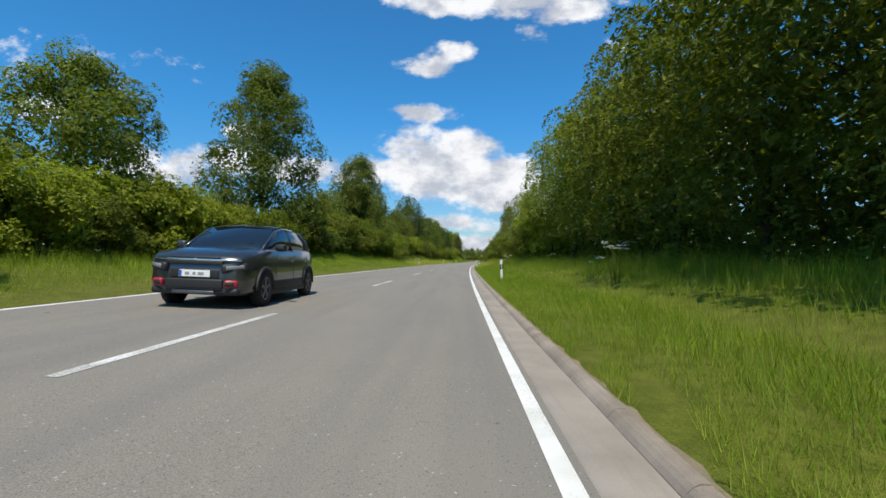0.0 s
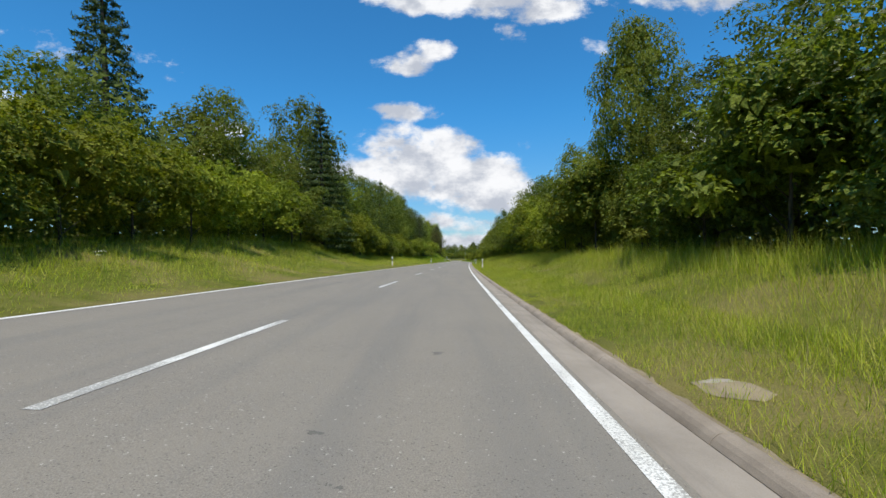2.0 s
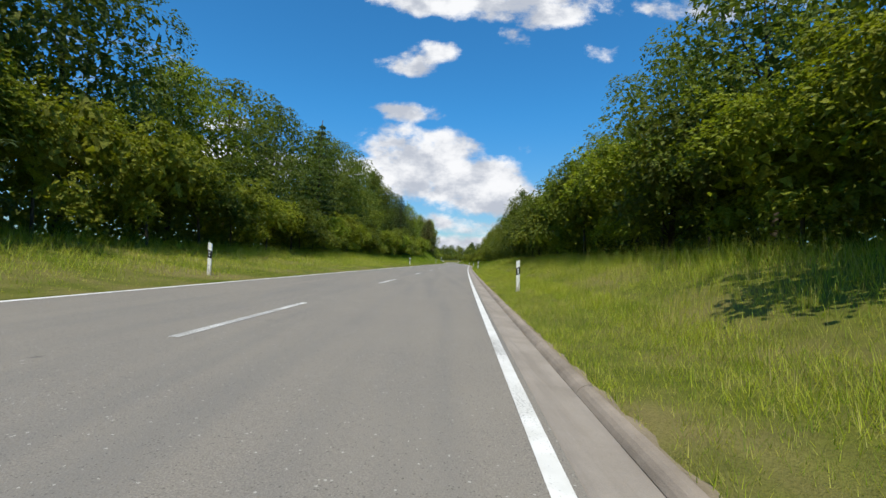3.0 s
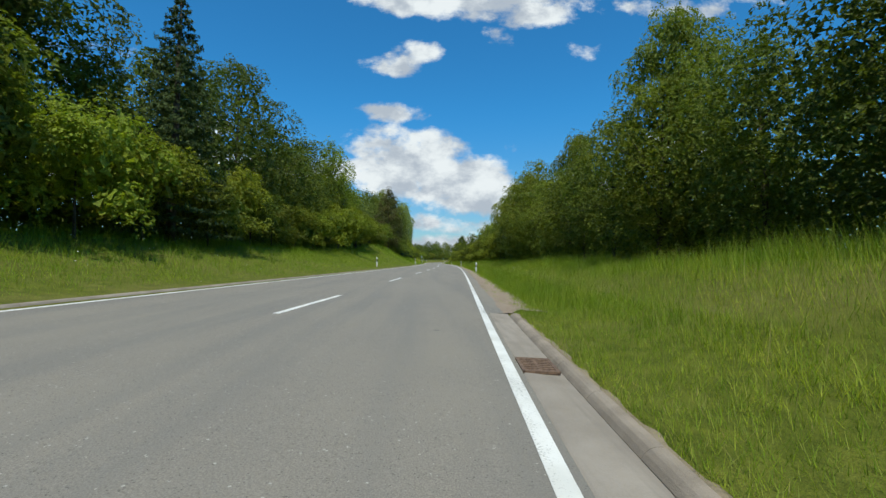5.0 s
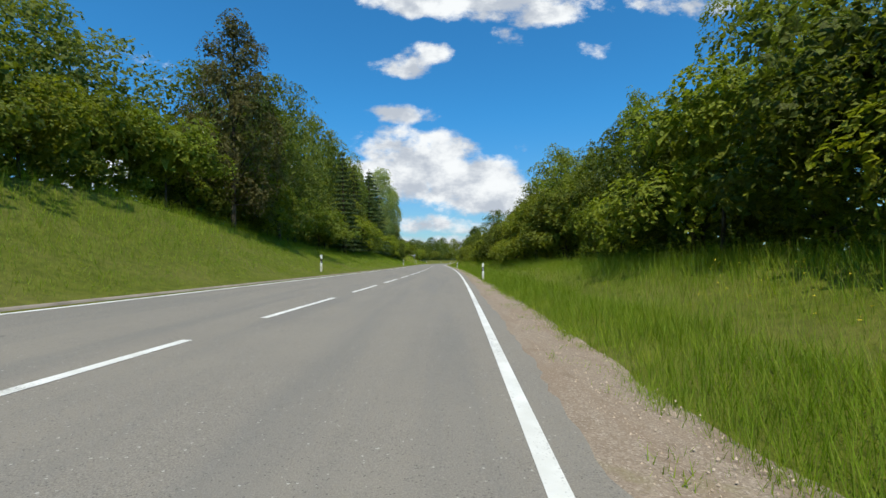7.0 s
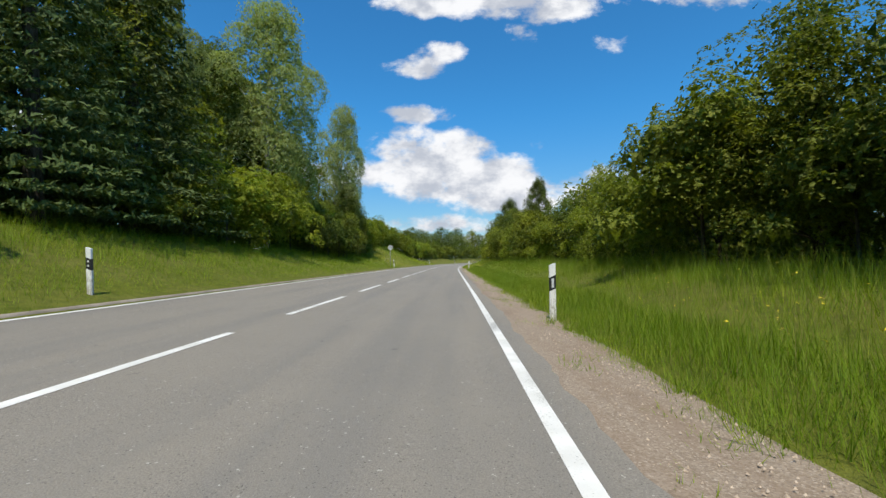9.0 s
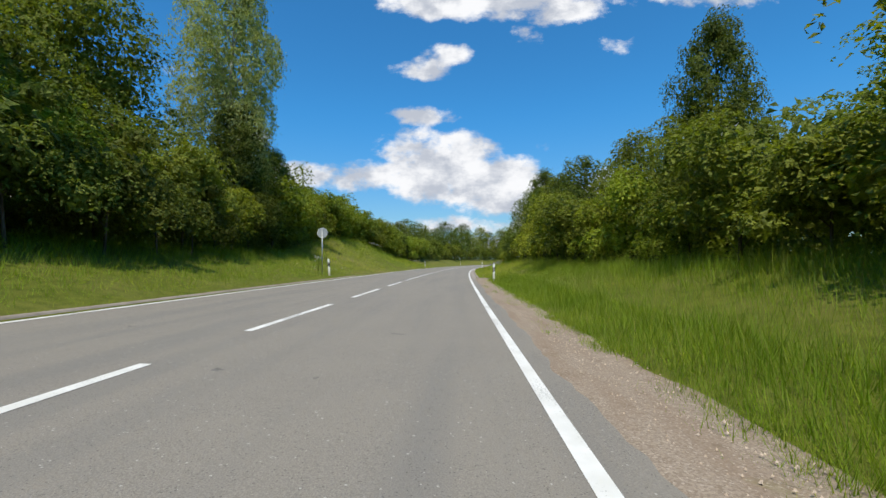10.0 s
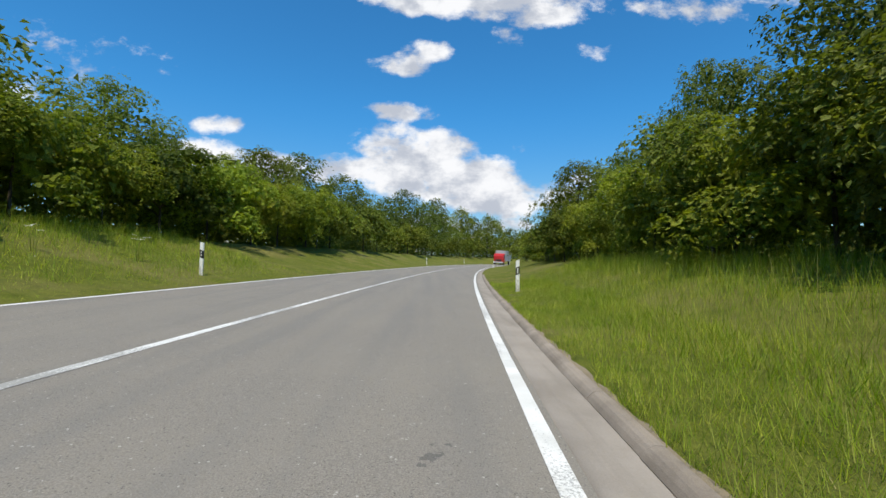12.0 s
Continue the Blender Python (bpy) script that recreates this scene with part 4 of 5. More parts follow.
tall = (0.15 + 0.20 * smooth(5.6, 8.2, off)) * (1.0 + 0.40 * clump) * rng.uniform(0.5, 1.45, len(y))
blades(y, off, tall, rng.uniform(0.0016, 0.0033, len(y)) * (1 + 0.5 * smooth(6, 9, off)), 0.75, "meadow_grass", M_GRASS, "long green summer grass on the roadside verge")
y, off, clump = sow(320000, -10.8, -3.9, -3.0, 428.0)
tall = (0.06 + 0.13 * smooth(4.2, 5.6, -off) + 0.18 * smooth(5.6, 9.0, -off)) * (1.0 + 0.40 * clump) * rng.uniform(0.5, 1.5, len(y))
blades(y, off, np.maximum(tall, 0.03), rng.uniform(0.0035, 0.0070, len(y)), 1.0, "bank_grass", M_GRASS, "long green summer grass on the bank")
y, off, clump = sow(22000, 9.3, 4.9, -3.0, 428.0, power=1.5)
blades(y, off, rng.uniform(0.25, 0.75, len(y)), rng.uniform(0.0014, 0.003, len(y)), 0.35, "seeding_grass", M_STALK, "tall seeding grass stalks on the verge")
y, off, clump = sow(60000, 4.16, 5.3, -3.0, 428.0, power=1.6)
keep = (clump > 0.05) & ~(~kerb_side(y) & (off < 4.55))
y, off = y[keep], off[keep]
blades(y, off, rng.uniform(0.04, 0.12, len(y)), rng.uniform(0.0012, 0.003, len(y)), 1.1, "dry_grass", M_STALK, "short dry straw-coloured grass by the road edge")
y, off, clump = sow(46000, 9.7, 7.2, -3.0, 428.0, power=1.2)
keep = clump > -0.25
y, off = y[keep], off[keep]
blades(y, off, rng.uniform(0.40, 0.95, len(y)), rng.uniform(0.002, 0.0042, len(y)), 0.45, "tall_grass", M_GRASS, "tall rank grass along the foot of the shrubs")
y, off, clump = sow(26000, -11.4, -8.6, -3.0, 428.0)
blades(y, off, rng.uniform(0.40, 0.90, len(y)), rng.uniform(0.003, 0.006, len(y)), 0.45, "tall_grass", M_GRASS, "tall rank grass along the top of the bank")
tufts = [(rng.uniform(-3, 426), rng.uniform(4.9, 9.2)) for _ in range(1500)]
y = np.concatenate([rng.normal(a, 0.10, 30) for a, _ in tufts])
off = np.concatenate([rng.normal(b, 0.10, 30) for _, b in tufts])
tall = np.repeat(rng.uniform(0.18, 0.42, 1500), 30) * rng.uniform(0.6, 1.1, len(y))
blades(y, off, tall, rng.uniform(0.0012, 0.0028, len(y)), 0.8, "grass_tufts", M_GRASS, "taller tufts of grass standing in the verge")
spots = [(rng.uniform(184.5, 374), rng.normal(4.66, 0.10)) for _ in range(620)]
y = np.concatenate([rng.normal(a, 0.13, 46) for a, _ in spots])
off = np.concatenate([rng.normal(b, 0.08, 46) for _, b in spots])
tall = np.repeat(rng.uniform(0.07, 0.21, 620), 46) * rng.uniform(0.5, 1.2, len(y))
blades(y, off, tall, rng.uniform(0.002, 0.0055, len(y)), 0.9, "edge_grass", M_GRASS, "uneven tufts of grass creeping over the gravel edge")
spots = [(rng.uniform(186, 375), rng.uniform(3.95, 4.75)) for _ in range(300)]
y = np.concatenate([rng.normal(a, 0.11, 34) for a, _ in spots])
off = np.concatenate([rng.normal(b, 0.07, 34) for _, b in spots])
blades(y, off, rng.uniform(0.05, 0.13, len(y)), rng.uniform(0.003, 0.008, len(y)), 1.3, "shoulder_weeds", M_GRASS, "small weed tufts on the gravel shoulder")


def pebbles(n, y0, y1, o0, o1, label):
    """Loose small stones, all one object."""
    y, off = rng.uniform(y0, y1, n), o0 + (o1 - o0) * rng.uniform(0, 1, n) ** 0.8
    base = np.stack([mid(y) + off, y, np.maximum(land(y, off), -0.20) + 0.034], 1)
    s = rng.uniform(0.004, 0.012, (n, 1, 1)) * rng.uniform(0.6, 1.3, (n, 1, 1))
    shape = np.array([(1, 0, -0.5), (-0.5, 0.87, -0.5), (-0.5, -0.87, -0.5), (0.1, 0.0, 0.75)])
    a = rng.uniform(0, 6.28, n)
    turn = np.stack([np.stack([np.cos(a), -np.sin(a), 0 * a], 1), np.stack([np.sin(a), np.cos(a), 0 * a], 1), np.stack([0 * a, 0 * a, 1 + 0 * a], 1)], 1)
    v = (base[:, None, :] + np.einsum("nij,nkj->nki", turn, shape[None] * s * rng.uniform(0.7, 1.3, (n, 4, 1)))).reshape(-1, 3)
    f = (np.arange(n)[:, None, None] * 4 + np.array([(0, 1, 3), (1, 2, 3), (2, 0, 3)])[None]).reshape(-1, 3)
    me = mesh_from("pebbles", v, f)
    me.materials.append(M_PEBBLE)
    tagged(new("pebbles", me), label, "pebbles", kind="stuff")


M_PEBBLE = make_leaf("pebble_stone", (0.27, 0.205, 0.15), (0.58, 0.47, 0.37), 0.0, 0.0, 30.0, 0.0)
pebbles(14000, 186.0, 372.5, 3.95, 4.7, "loose pebbles lying on the gravel shoulder")


# ---- kerbs, one stone to the metre ----
def kerb_stone_mesh(flip=1):
    bm = bmesh.new()
    sec = [(0.0, -0.08), (0.0, 0.004), (0.022, 0.034), (0.048, 0.056), (0.078, 0.066), (0.128, 0.066), (0.146, 0.054), (0.15, -0.08)]
    rings = [[bm.verts.new((flip * x, yy, z)) for x, z in sec] for yy in (0.002, 0.996)]
    k = len(sec)
    for i in range(k):
        q = (rings[0][i], rings[0][(i + 1) % k], rings[1][(i + 1) % k], rings[1][i])
        bm.faces.new(q)
    bm.faces.new(rings[0][::-1]), bm.faces.new(rings[1])
    bmesh.ops.recalc_face_normals(bm, faces=bm.faces[:])
    me = bpy.data.meshes.new("kerb_stone")
    bm.to_mesh(me)
    bm.free()
    me.materials.append(M_KERB)
    return me


def kerb(y0, y1, off, z, mesh, label):
    root = tagged(new("kerb"), label, "kerb", kind="structure")
    for k in range(int(y1 - y0)):
        y = y0 + k
        ob = new("kerb_stone", mesh)
        ob.parent = root
        a = heading(y + 0.5)
        ob.matrix_basis = pose(float(mid(y)) + off + plants.uniform(-0.003, 0.003), y, z + plants.uniform(-0.002, 0.002), 0, plants.uniform(-0.6, 0.6), a + plants.uniform(-0.15, 0.15))
    return root


stone = kerb_stone_mesh()
kerb(-6, 184.4, 3.985, -0.158, stone, "weathered concrete kerb stones beside the gutter")
kerb(373, 440, 3.985, -0.158, stone, "weathered concrete kerb stones beside the gutter")
kerb(179, 373, -3.86, 0.135, kerb_stone_mesh(-1), "low concrete kerb stones along the far lane")


# ---- gully grates ----
def gully_grate(y, label):
    root = tagged(new("gully_grate"), label, "drain grate")
    root.matrix_basis = pose(float(mid(y)) + 3.79, y, -0.146, 0, 2.0, heading(y))
    part("pit", bm_box(0.30, 0.50, 0.01, pose(0, 0, 0.002)), M_PIT, root, smoothed=False)
    bm = bmesh.new()
    for x, yy, w, d in ((-0.155, 0, 0.03, 0.58), (0.155, 0, 0.03, 0.58), (0, -0.275, 0.34, 0.03), (0, 0.275, 0.34, 0.03)):
        bm_box(w, d, 0.026, pose(x, yy, 0.013), 0.004, bm)
    part("frame", bm, M_IRON, root, smoothed=False)
    for k in range(7):
        part("bar", bm_box(0.285, 0.032, 0.02, pose(0, -0.225 + k * 0.075, 0.014), 0.004), M_IRON, root, smoothed=False)
    part("rib", bm_box(0.03, 0.52, 0.02, pose(0, 0, 0.010), 0.003), M_IRON, root, smoothed=False)


gully_grate(57.42, "rusty iron gully grate in the gutter")
gully_grate(180.0, "rusty iron gully grate in the gutter")


# ---- marker posts ----
def marker_post(round_marks):
    root = tagged(new("marker_post"), "white plastic roadside marker post with a black slanted band", "marker post", "marker posts along the road")
    sec = [(-0.060, -0.025), (-0.050, -0.040), (0.050, -0.040), (0.060, -0.025), (0.038, 0.045), (0.018, 0.060), (-0.018, 0.060), (-0.038, 0.045)]

    def hull(z0, z1, grow_by, tilt0, tilt1):
        bm = bmesh.new()
        rings = []
        for z, tilt in ((z0, tilt0), (z1, tilt1)):
            rings.append([bm.verts.new((x * grow_by, y * grow_by, z + x * tilt)) for x, y in sec])
        k = len(sec)
        for i in range(k):
            bm.faces.new((rings[0][i], rings[0][(i + 1) % k], rings[1][(i + 1) % k], rings[1][i]))
        bm.faces.new(rings[0][::-1]), bm.faces.new(rings[1])
        return bm

    rise = -0.45 if round_marks else 0.45
    part("body", hull(-0.25, 0.985, 1.0, 0, rise * 0.8), M_POST, root, smoothed=False)
    part("band", hull(0.53, 0.77, 1.035, rise, rise), M_BLACK, root, "black slanted band", smoothed=False)
    if round_marks:
        for z in (0.61, 0.70):
            bm = bmesh.new()
            bmesh.ops.create_cone(bm, cap_ends=True, segments=16, radius1=0.024, radius2=0.021, depth=0.008, matrix=pose(0, -0.0445, z, 90))
            part("reflector", bm, M_REFLECT, root, "round grey reflector", smoothed=False)
    else:
        part("reflector", bm_box(0.042, 0.008, 0.165, pose(0, -0.0445, 0.65), 0.003), M_REFLECT, root, "upright grey reflector", smoothed=False)
    return root


single, double = marker_post(False), marker_post(True)
for y, off, tilt in ((22.15, 4.97, -2.0), (71.2, 4.45, 0.5), (121.0, 4.90, -0.5), (170.2, 4.92, 1.5), (217.7, 4.68, 1.5), (268.8, 4.70, 0.0), (320.3, 4.66, 0.5), (370.4, 4.86, 0.5),
                     (420.8, 4.78, -0.5), (470.5, 4.8, 0.0), (509.0, 4.8, 0.0)):
    p = at(y, off, 0.02)
    copy_thing(single, pose(p.x, p.y, p.z, 0, tilt, heading(y)))
for y, off, tilt in ((20.8, -4.75, 0.0), (71.2, -4.75, 0.0), (120.4, -4.78, 0.8), (170.1, -4.78, 0.0), (218.9, -4.8, -1.5), (268.4, -4.8, 0.0), (321.6, -4.8, -2.0), (370.1, -4.78, -3.5),
                     (420.5, -4.97, 0.5), (470.5, -4.8, 0.0), (505.0, -4.8, 0.0), (535.0, -4.8, 0.0)):
    p = at(y, off, 0.0)
    copy_thing(double, pose(p.x, p.y, p.z, 0, tilt, heading(y)))
for m in (single, double):
    for o in [*m.children_recursive, m]:
        bpy.data.objects.remove(o)


# ---- the road sign, seen from behind ----
def road_sign(y, off):
    root = tagged(new("road_sign"), "grey back of a round road sign on a steel pole", "road sign")
    p = at(y, off)
    root.matrix_basis = pose(p.x, p.y, p.z, 0, 0.5, heading(y))
    part("pole", bm_tube([(0, 0, -0.3), (0, 0, 2.75)], [0.032, 0.032], 12), M_ZINC, root)
    bm = bmesh.new()
    bmesh.ops.create_cone(bm, cap_ends=True, segments=40, radius1=0.30, radius2=0.30, depth=0.004, matrix=pose(0, 0.045, 2.48, 90))
    part("disc", bm, M_SIGN, root, "grey sheet metal disc", smoothed=False)
    bm = bmesh.new()
    ring = [(0.30 * math.cos(a), 0.040, 2.48 + 0.30 * math.sin(a)) for a in np.linspace(0, 2 * math.pi, 41)]
    bm_tube(ring, [0.010] * 41, 6, bm, False)
    part("rim", bm, M_WHITE, root, "pale rolled rim")
    for z in (2.33, 2.63):
        part("clamp", bm_box(0.10, 0.085, 0.035, pose(0, 0.004, z), 0.006), M_ZINC, root, smoothed=False)
    part("rail", bm_box(0.05, 0.02, 0.5, pose(0, 0.034, 2.48), 0.004), M_BLACK, root, "dark upright strip on the back of the disc", smoothed=False)


road_sign(370.5, -5.35)


# ---- slabs in the verge ----
def soil_patch(y, off, r, long, label):
    """A low uneven patch of bare earth in the turf."""
    bm = bmesh.new()
    top = bm.verts.new(at(y, off, 0.03))
    ring = []
    for k in range(22):
        a = 2 * math.pi * k / 22
        s = 1 + 0.28 * noise.noise((math.cos(a) * 1.7, math.sin(a) * 1.7, y)) + plants.uniform(-0.08, 0.08)
        ring.append(bm.verts.new(at(y + math.sin(a) * long * s, off + math.cos(a) * r * s, 0.006)))
    for k in range(22):
        bm.faces.new((top, ring[k], ring[(k + 1) % 22]))
    tagged(part("soil_patch", bm, M_SOIL), label, "soil", kind="structure")


def verge_slab(y, off, w, d, label, sunk=0.058):
    bm = bmesh.new()
    low, high = [], []
    for k in range(9):
        a = 2 * math.pi * (k + plants.uniform(-0.25, 0.25)) / 9
        s = plants.uniform(0.85, 1.1) / max(abs(math.cos(a)), abs(math.sin(a))) ** 0.7
        x, v = math.cos(a) * w * 0.5 * s, math.sin(a) * d * 0.5 * s
        low.append(bm.verts.new((x, v, -0.07)))
        high.append(bm.verts.new((x * 0.96, v * 0.96, 0.06 + plants.uniform(-0.012, 0.012))))
    for k in range(9):
        bm.faces.new((low[k], low[(k + 1) % 9], high[(k + 1) % 9], high[k]))
    bm.faces.new(high), bm.faces.new(low[::-1])
    ob = part("stone_slab", bm, M_SOIL_STONE, smoothed=False)
    p = at(y, off, -sunk)
    ob.matrix_basis = pose(p.x, p.y, p.z, 3, -3, 12)
    tagged(ob, label, "stone slab")


soil_patch(75.8, 4.60, 0.22, 0.30, "bare earth round a sunken slab")
M_SOIL_STONE = make_concrete("weathered_slab", (0.24, 0.21, 0.17), (0.45, 0.405, 0.345), 3.0)
verge_slab(75.8, 4.60, 0.40, 0.46, "flat pale concrete slab sunk in the grass")
verge_slab(377.0, 4.55, 0.16, 0.18, "broken pale stone lying in the verge grass", 0.025)


# ---- flowers ----
def umbel_plant(heads, tall, spread, label):
    """White-flowered stalks of cow parsley."""
    root = tagged(new("cow_parsley"), label, "wild flower")
    for k in range(heads):
        a, r = k * 2.4, spread * math.sqrt((k + 0.5) / heads)
        x, y, z = math.cos(a) * r, math.sin(a) * r, tall * rng.uniform(0.75, 1.05)
        stem = part("stalk", bm_tube([(x * 0.3, y * 0.3, 0), (x * 0.6, y * 0.6, z * 0.6), (x, y, z)], [0.006, 0.005, 0.003], 4), M_GRASS, root)
        n = 46
        p = ball_points(n) * np.array([0.095, 0.095, 0.02]) * rng.uniform(0.3, 1, (n, 1)) ** 0.5 + np.array([x, y, z + 0.01])
        v, f = leaves(p, np.repeat([[0, 0, 1.0]], n, 0), 0.028, 1.0, 0, 0.3)
        me = mesh_from("flower_head", v, f)
        me.materials.append(M_PETAL)
        new("flower_head", me).parent = stem
    return root


def lupin(tall, label):
    root = tagged(new("lupin"), label, "wild flower", "lupins in the verge")
    part("stem", bm_tube([(0, 0, -0.03), (0.01, 0, tall * 0.55), (0.0, 0.01, tall * 0.97)], [0.007, 0.006, 0.003], 5), M_GRASS, root)
    n = 150
    t = rng.uniform(0, 1, n)
    a = rng.uniform(0, 6.3, n)
    r = 0.042 * (1.05 - t)
    pts = np.stack([np.cos(a) * r, np.sin(a) * r, tall * (0.5 + 0.5 * t)], 1)
    v, f = leaves(pts, np.stack([np.cos(a), np.sin(a), 0 * a], 1), 0.030, 0.9, 0, 0.4)
    me = mesh_from("blossom", v, f)
    me.materials.append(M_PURPLE)
    new("blossom", me).parent = root
    n = 40
    a, r = rng.uniform(0, 6.3, n), rng.uniform(0.05, 0.26, n)
    v, f = leaves(np.stack([np.cos(a) * r, np.sin(a) * r, rng.uniform(0.08, 0.42, n)], 1), np.stack([np.cos(a), np.sin(a), 1 + 0 * a], 1), 0.12, 0.45, 0, 0.6)
    me = mesh_from("leaf", v, f)
    me.materials.append(M_GRASS)
    tagged(new("leaves", me), kind="stuff").parent = root
    return root


parsley = [umbel_plant(7, 0.95, 0.32, "clump of cow parsley with white flower heads"), umbel_plant(4, 0.75, 0.2, "small clump of white cow parsley")]
for y, off, s, k in ((11.6, 7.0, 1.1, 0), (12.4, 7.2, 1.1, 0), (13.0, 6.9, 1.0, 1), (14.5, 8.4, 1.0, 0), (43.9, 7.1, 1.1, 0), (44.4, 7.3, 1.15, 0), (43.5, 6.9, 0.9, 1), (45.6, 6.9, 0.9, 1),
                     (80.5, -8.4, 1.0, 0), (82.0, -7.6, 0.8, 1), (84.5, -7.0, 0.8, 1), (236.5, -6.4, 0.7, 0), (237.5, -6.5, 0.7, 1), (318.5, -7.5, 0.8, 0), (336, -7.6, 0.8, 0),
                     (371.8, -6.0, 1.0, 0), (372.8, -6.4, 0.9, 1), (383.5, 8.0, 0.9, 0), (400.0, -8.8, 1.1, 0), (402.0, -9.2, 1.1, 0), (404.0, -8.9, 1.2, 0), (406.5, -9.0, 1.1, 0), (409.0, -8.0, 0.9, 1),
                     (412.0, -7.6, 0.9, 0), (415.0, -6.6, 0.9, 0), (417.5, -7.2, 0.9, 1), (420.0, -6.5, 0.8, 0), (426.0, -7.0, 0.9, 0), (431.0, 9.0, 0.9, 1), (26.8, 8.3, 0.9, 1)):
    p = at(y, off)
    ob = copy_thing(parsley[k], pose(p.x, p.y, p.z, 0, 0, y * 77 % 360))
    ob.scale = (s, s, s)
for m in parsley:
    for o in [*m.children_recursive, m]:
        bpy.data.objects.remove(o)
lupins = lupin(0.72, "violet lupin in flower among verge grass")
for k, (y, off) in enumerate(((399.0, 6.9), (399.6, 7.3), (400.2, 7.0), (398.5, 7.5), (398.0, 6.8), (397.3, 7.2), (397.0, 6.7), (396.4, 7.0), (396.0, 6.6), (399.9, 7.7), (398.9, 6.4), (397.7, 7.7), (401.0, 6.6), (395.7, 7.3))):
    p = at(y, off - 0.45)
    copy_thing(lupins, pose(p.x, p.y, p.z, rng.uniform(-6, 6), rng.uniform(-6, 6), 40 * k)).scale = (1.0, 1.0, rng.uniform(0.8, 1.15))
for o in [*lupins.children_recursive, lupins]:
    bpy.data.objects.remove(o)


def sprinkle(name, spots, count, size, mat, lift, label):
    """Small flower heads scattered among the grass."""
    pts = []
    for y, off, r in spots:
        yy, oo = rng.normal(y, r, count), rng.normal(off, r * 0.35, count)
        pts.append(np.stack([mid(yy) + oo, yy, land(yy, oo) + lift * rng.uniform(0.7, 1.2, count)], 1))
    pts = np.concatenate(pts)
    v, f = leaves(np.repeat(pts, 3, 0) + rng.normal(0, size * 0.25, (len(pts) * 3, 3)), np.repeat([[0, 0, 1.0]], len(pts) * 3, 0), size, 1.0, 0, 0.5)
    me = mesh_from(name, v, f)
    me.materials.append(mat)
    tagged(new(name, me), label, "wild flowers", kind="stuff")


sprinkle("buttercups", ((199.0, 6.6, 0.7), (200.5, 7.4, 1.0), (246, 6.9, 1.5), (248.5, 7.6, 1.0), (311.5, 6.8, 1.5), (314.5, 6.9, 1.6), (317.5, 6.3, 1.5), (320.5, 6.9, 2.0), (325, 6.5, 2.0), (365.0, 6.6, 1.2), (14.0, 6.2, 1.0),
                        (43.5, 7.4, 1.2), (380, 6.6, 1.5), (334.5, 6.7, 1.5)), 26, 0.030, M_YELLOW, 0.36, "yellow buttercups scattered in the verge grass")
sprinkle("daisies", ((371, -5.5, 1.5), (374, -5.2, 2.0), (366, -5.4, 2.0), (243, -6, 3), (205, 6.8, 3.0), (190, -6, 4), (410, -5.6, 4.0)), 16, 0.035, M_PETAL, 0.34, "small white daisies scattered in the grass")
sprinkle("hawthorn_blossom", ((53.5, 8.8, 1.0), (56.0, 9.2, 1.4), (60.0, 9.4, 1.6), (31.0, 8.6, 1.2), (391.0, 8.9, 1.2), (394.0, 8.6, 1.6), (398.5, 8.8, 1.8), (403.0, 8.9, 1.6), (80.0, 9.3, 1.5)), 150, 0.085, M_PETAL, 4.3, "white blossom sprays on the hedge shrubs")


# ---- the oncoming car ----
def make_car_paint():
    m, n = material("car_paint")
    f = n.noise(place(n), 900.0, 2.0)
    c = n.mix(f, (0.032, 0.032, 0.034), (0.060, 0.060, 0.062))
    return finish(m, n, c, 0.28, metal=0.45, extra={"Coat Weight": 1.0, "Coat Roughness": 0.04})


M_CAR = make_car_paint()
M_GLASS = make_plain("tinted_car_glass", (0.012, 0.016, 0.022), 0.04, 0.0, 0.05, spec=0.9, bump=0.0)
M_PLASTIC = make_plain("black_cladding", (0.018, 0.018, 0.019), 0.6)
M_RUBBER = make_plain("tyre_rubber", (0.014, 0.014, 0.014), 0.85)
M_CHROME = make_plain("chrome", (0.75, 0.75, 0.76), 0.12, 1.0, 0.03)
M_RIM = make_plain("dark_alloy", (0.16, 0.16, 0.17), 0.35, 0.8)
M_RED = make_plain("red_trim", (0.34, 0.02, 0.035), 0.4)
M_LAMP = make_plain("headlamp_glass", (0.20, 0.21, 0.22), 0.06, 0.0, 0.1)
M_BLUE = make_plain("plate_blue", (0.03, 0.10, 0.45), 0.4)
M_GREYBAR = make_plain("plate_grey", (0.30, 0.30, 0.32), 0.5)


def loft(sections, closed=True):
    """A skin over rings of equal count."""
    bm = bmesh.new()
    rings = [[bm.verts.new(p) for p in s] for s in sections]
    k = len(rings[0])
    for a, b in zip(rings, rings[1:]):
        for i in range(k if closed else k - 1):
            bm.faces.new((a[i], a[(i + 1) % k], b[(i + 1) % k], b[i]))
    if closed:
        bm.faces.new(rings[0][::-1]), bm.faces.new(rings[-1])
    bmesh.ops.recalc_face_normals(bm, faces=bm.faces[:])
    return bm


def body_ring(y, w, zb, zt, crown=0.03):
    half = [(0, zb), (w * 0.86, zb), (w * 0.97, zb + 0.07), (w, zb + 0.22), (w * 0.985, zb + (zt - zb) * 0.62), (w * 0.955, zt - 0.05), (w * 0.90, zt), (w * 0.5, zt + crown), (0, zt + crown * 1.3)]
    return [(x, y, z) for x, z in half] + [(-x, y, z) for x, z in half[-2:0:-1]]


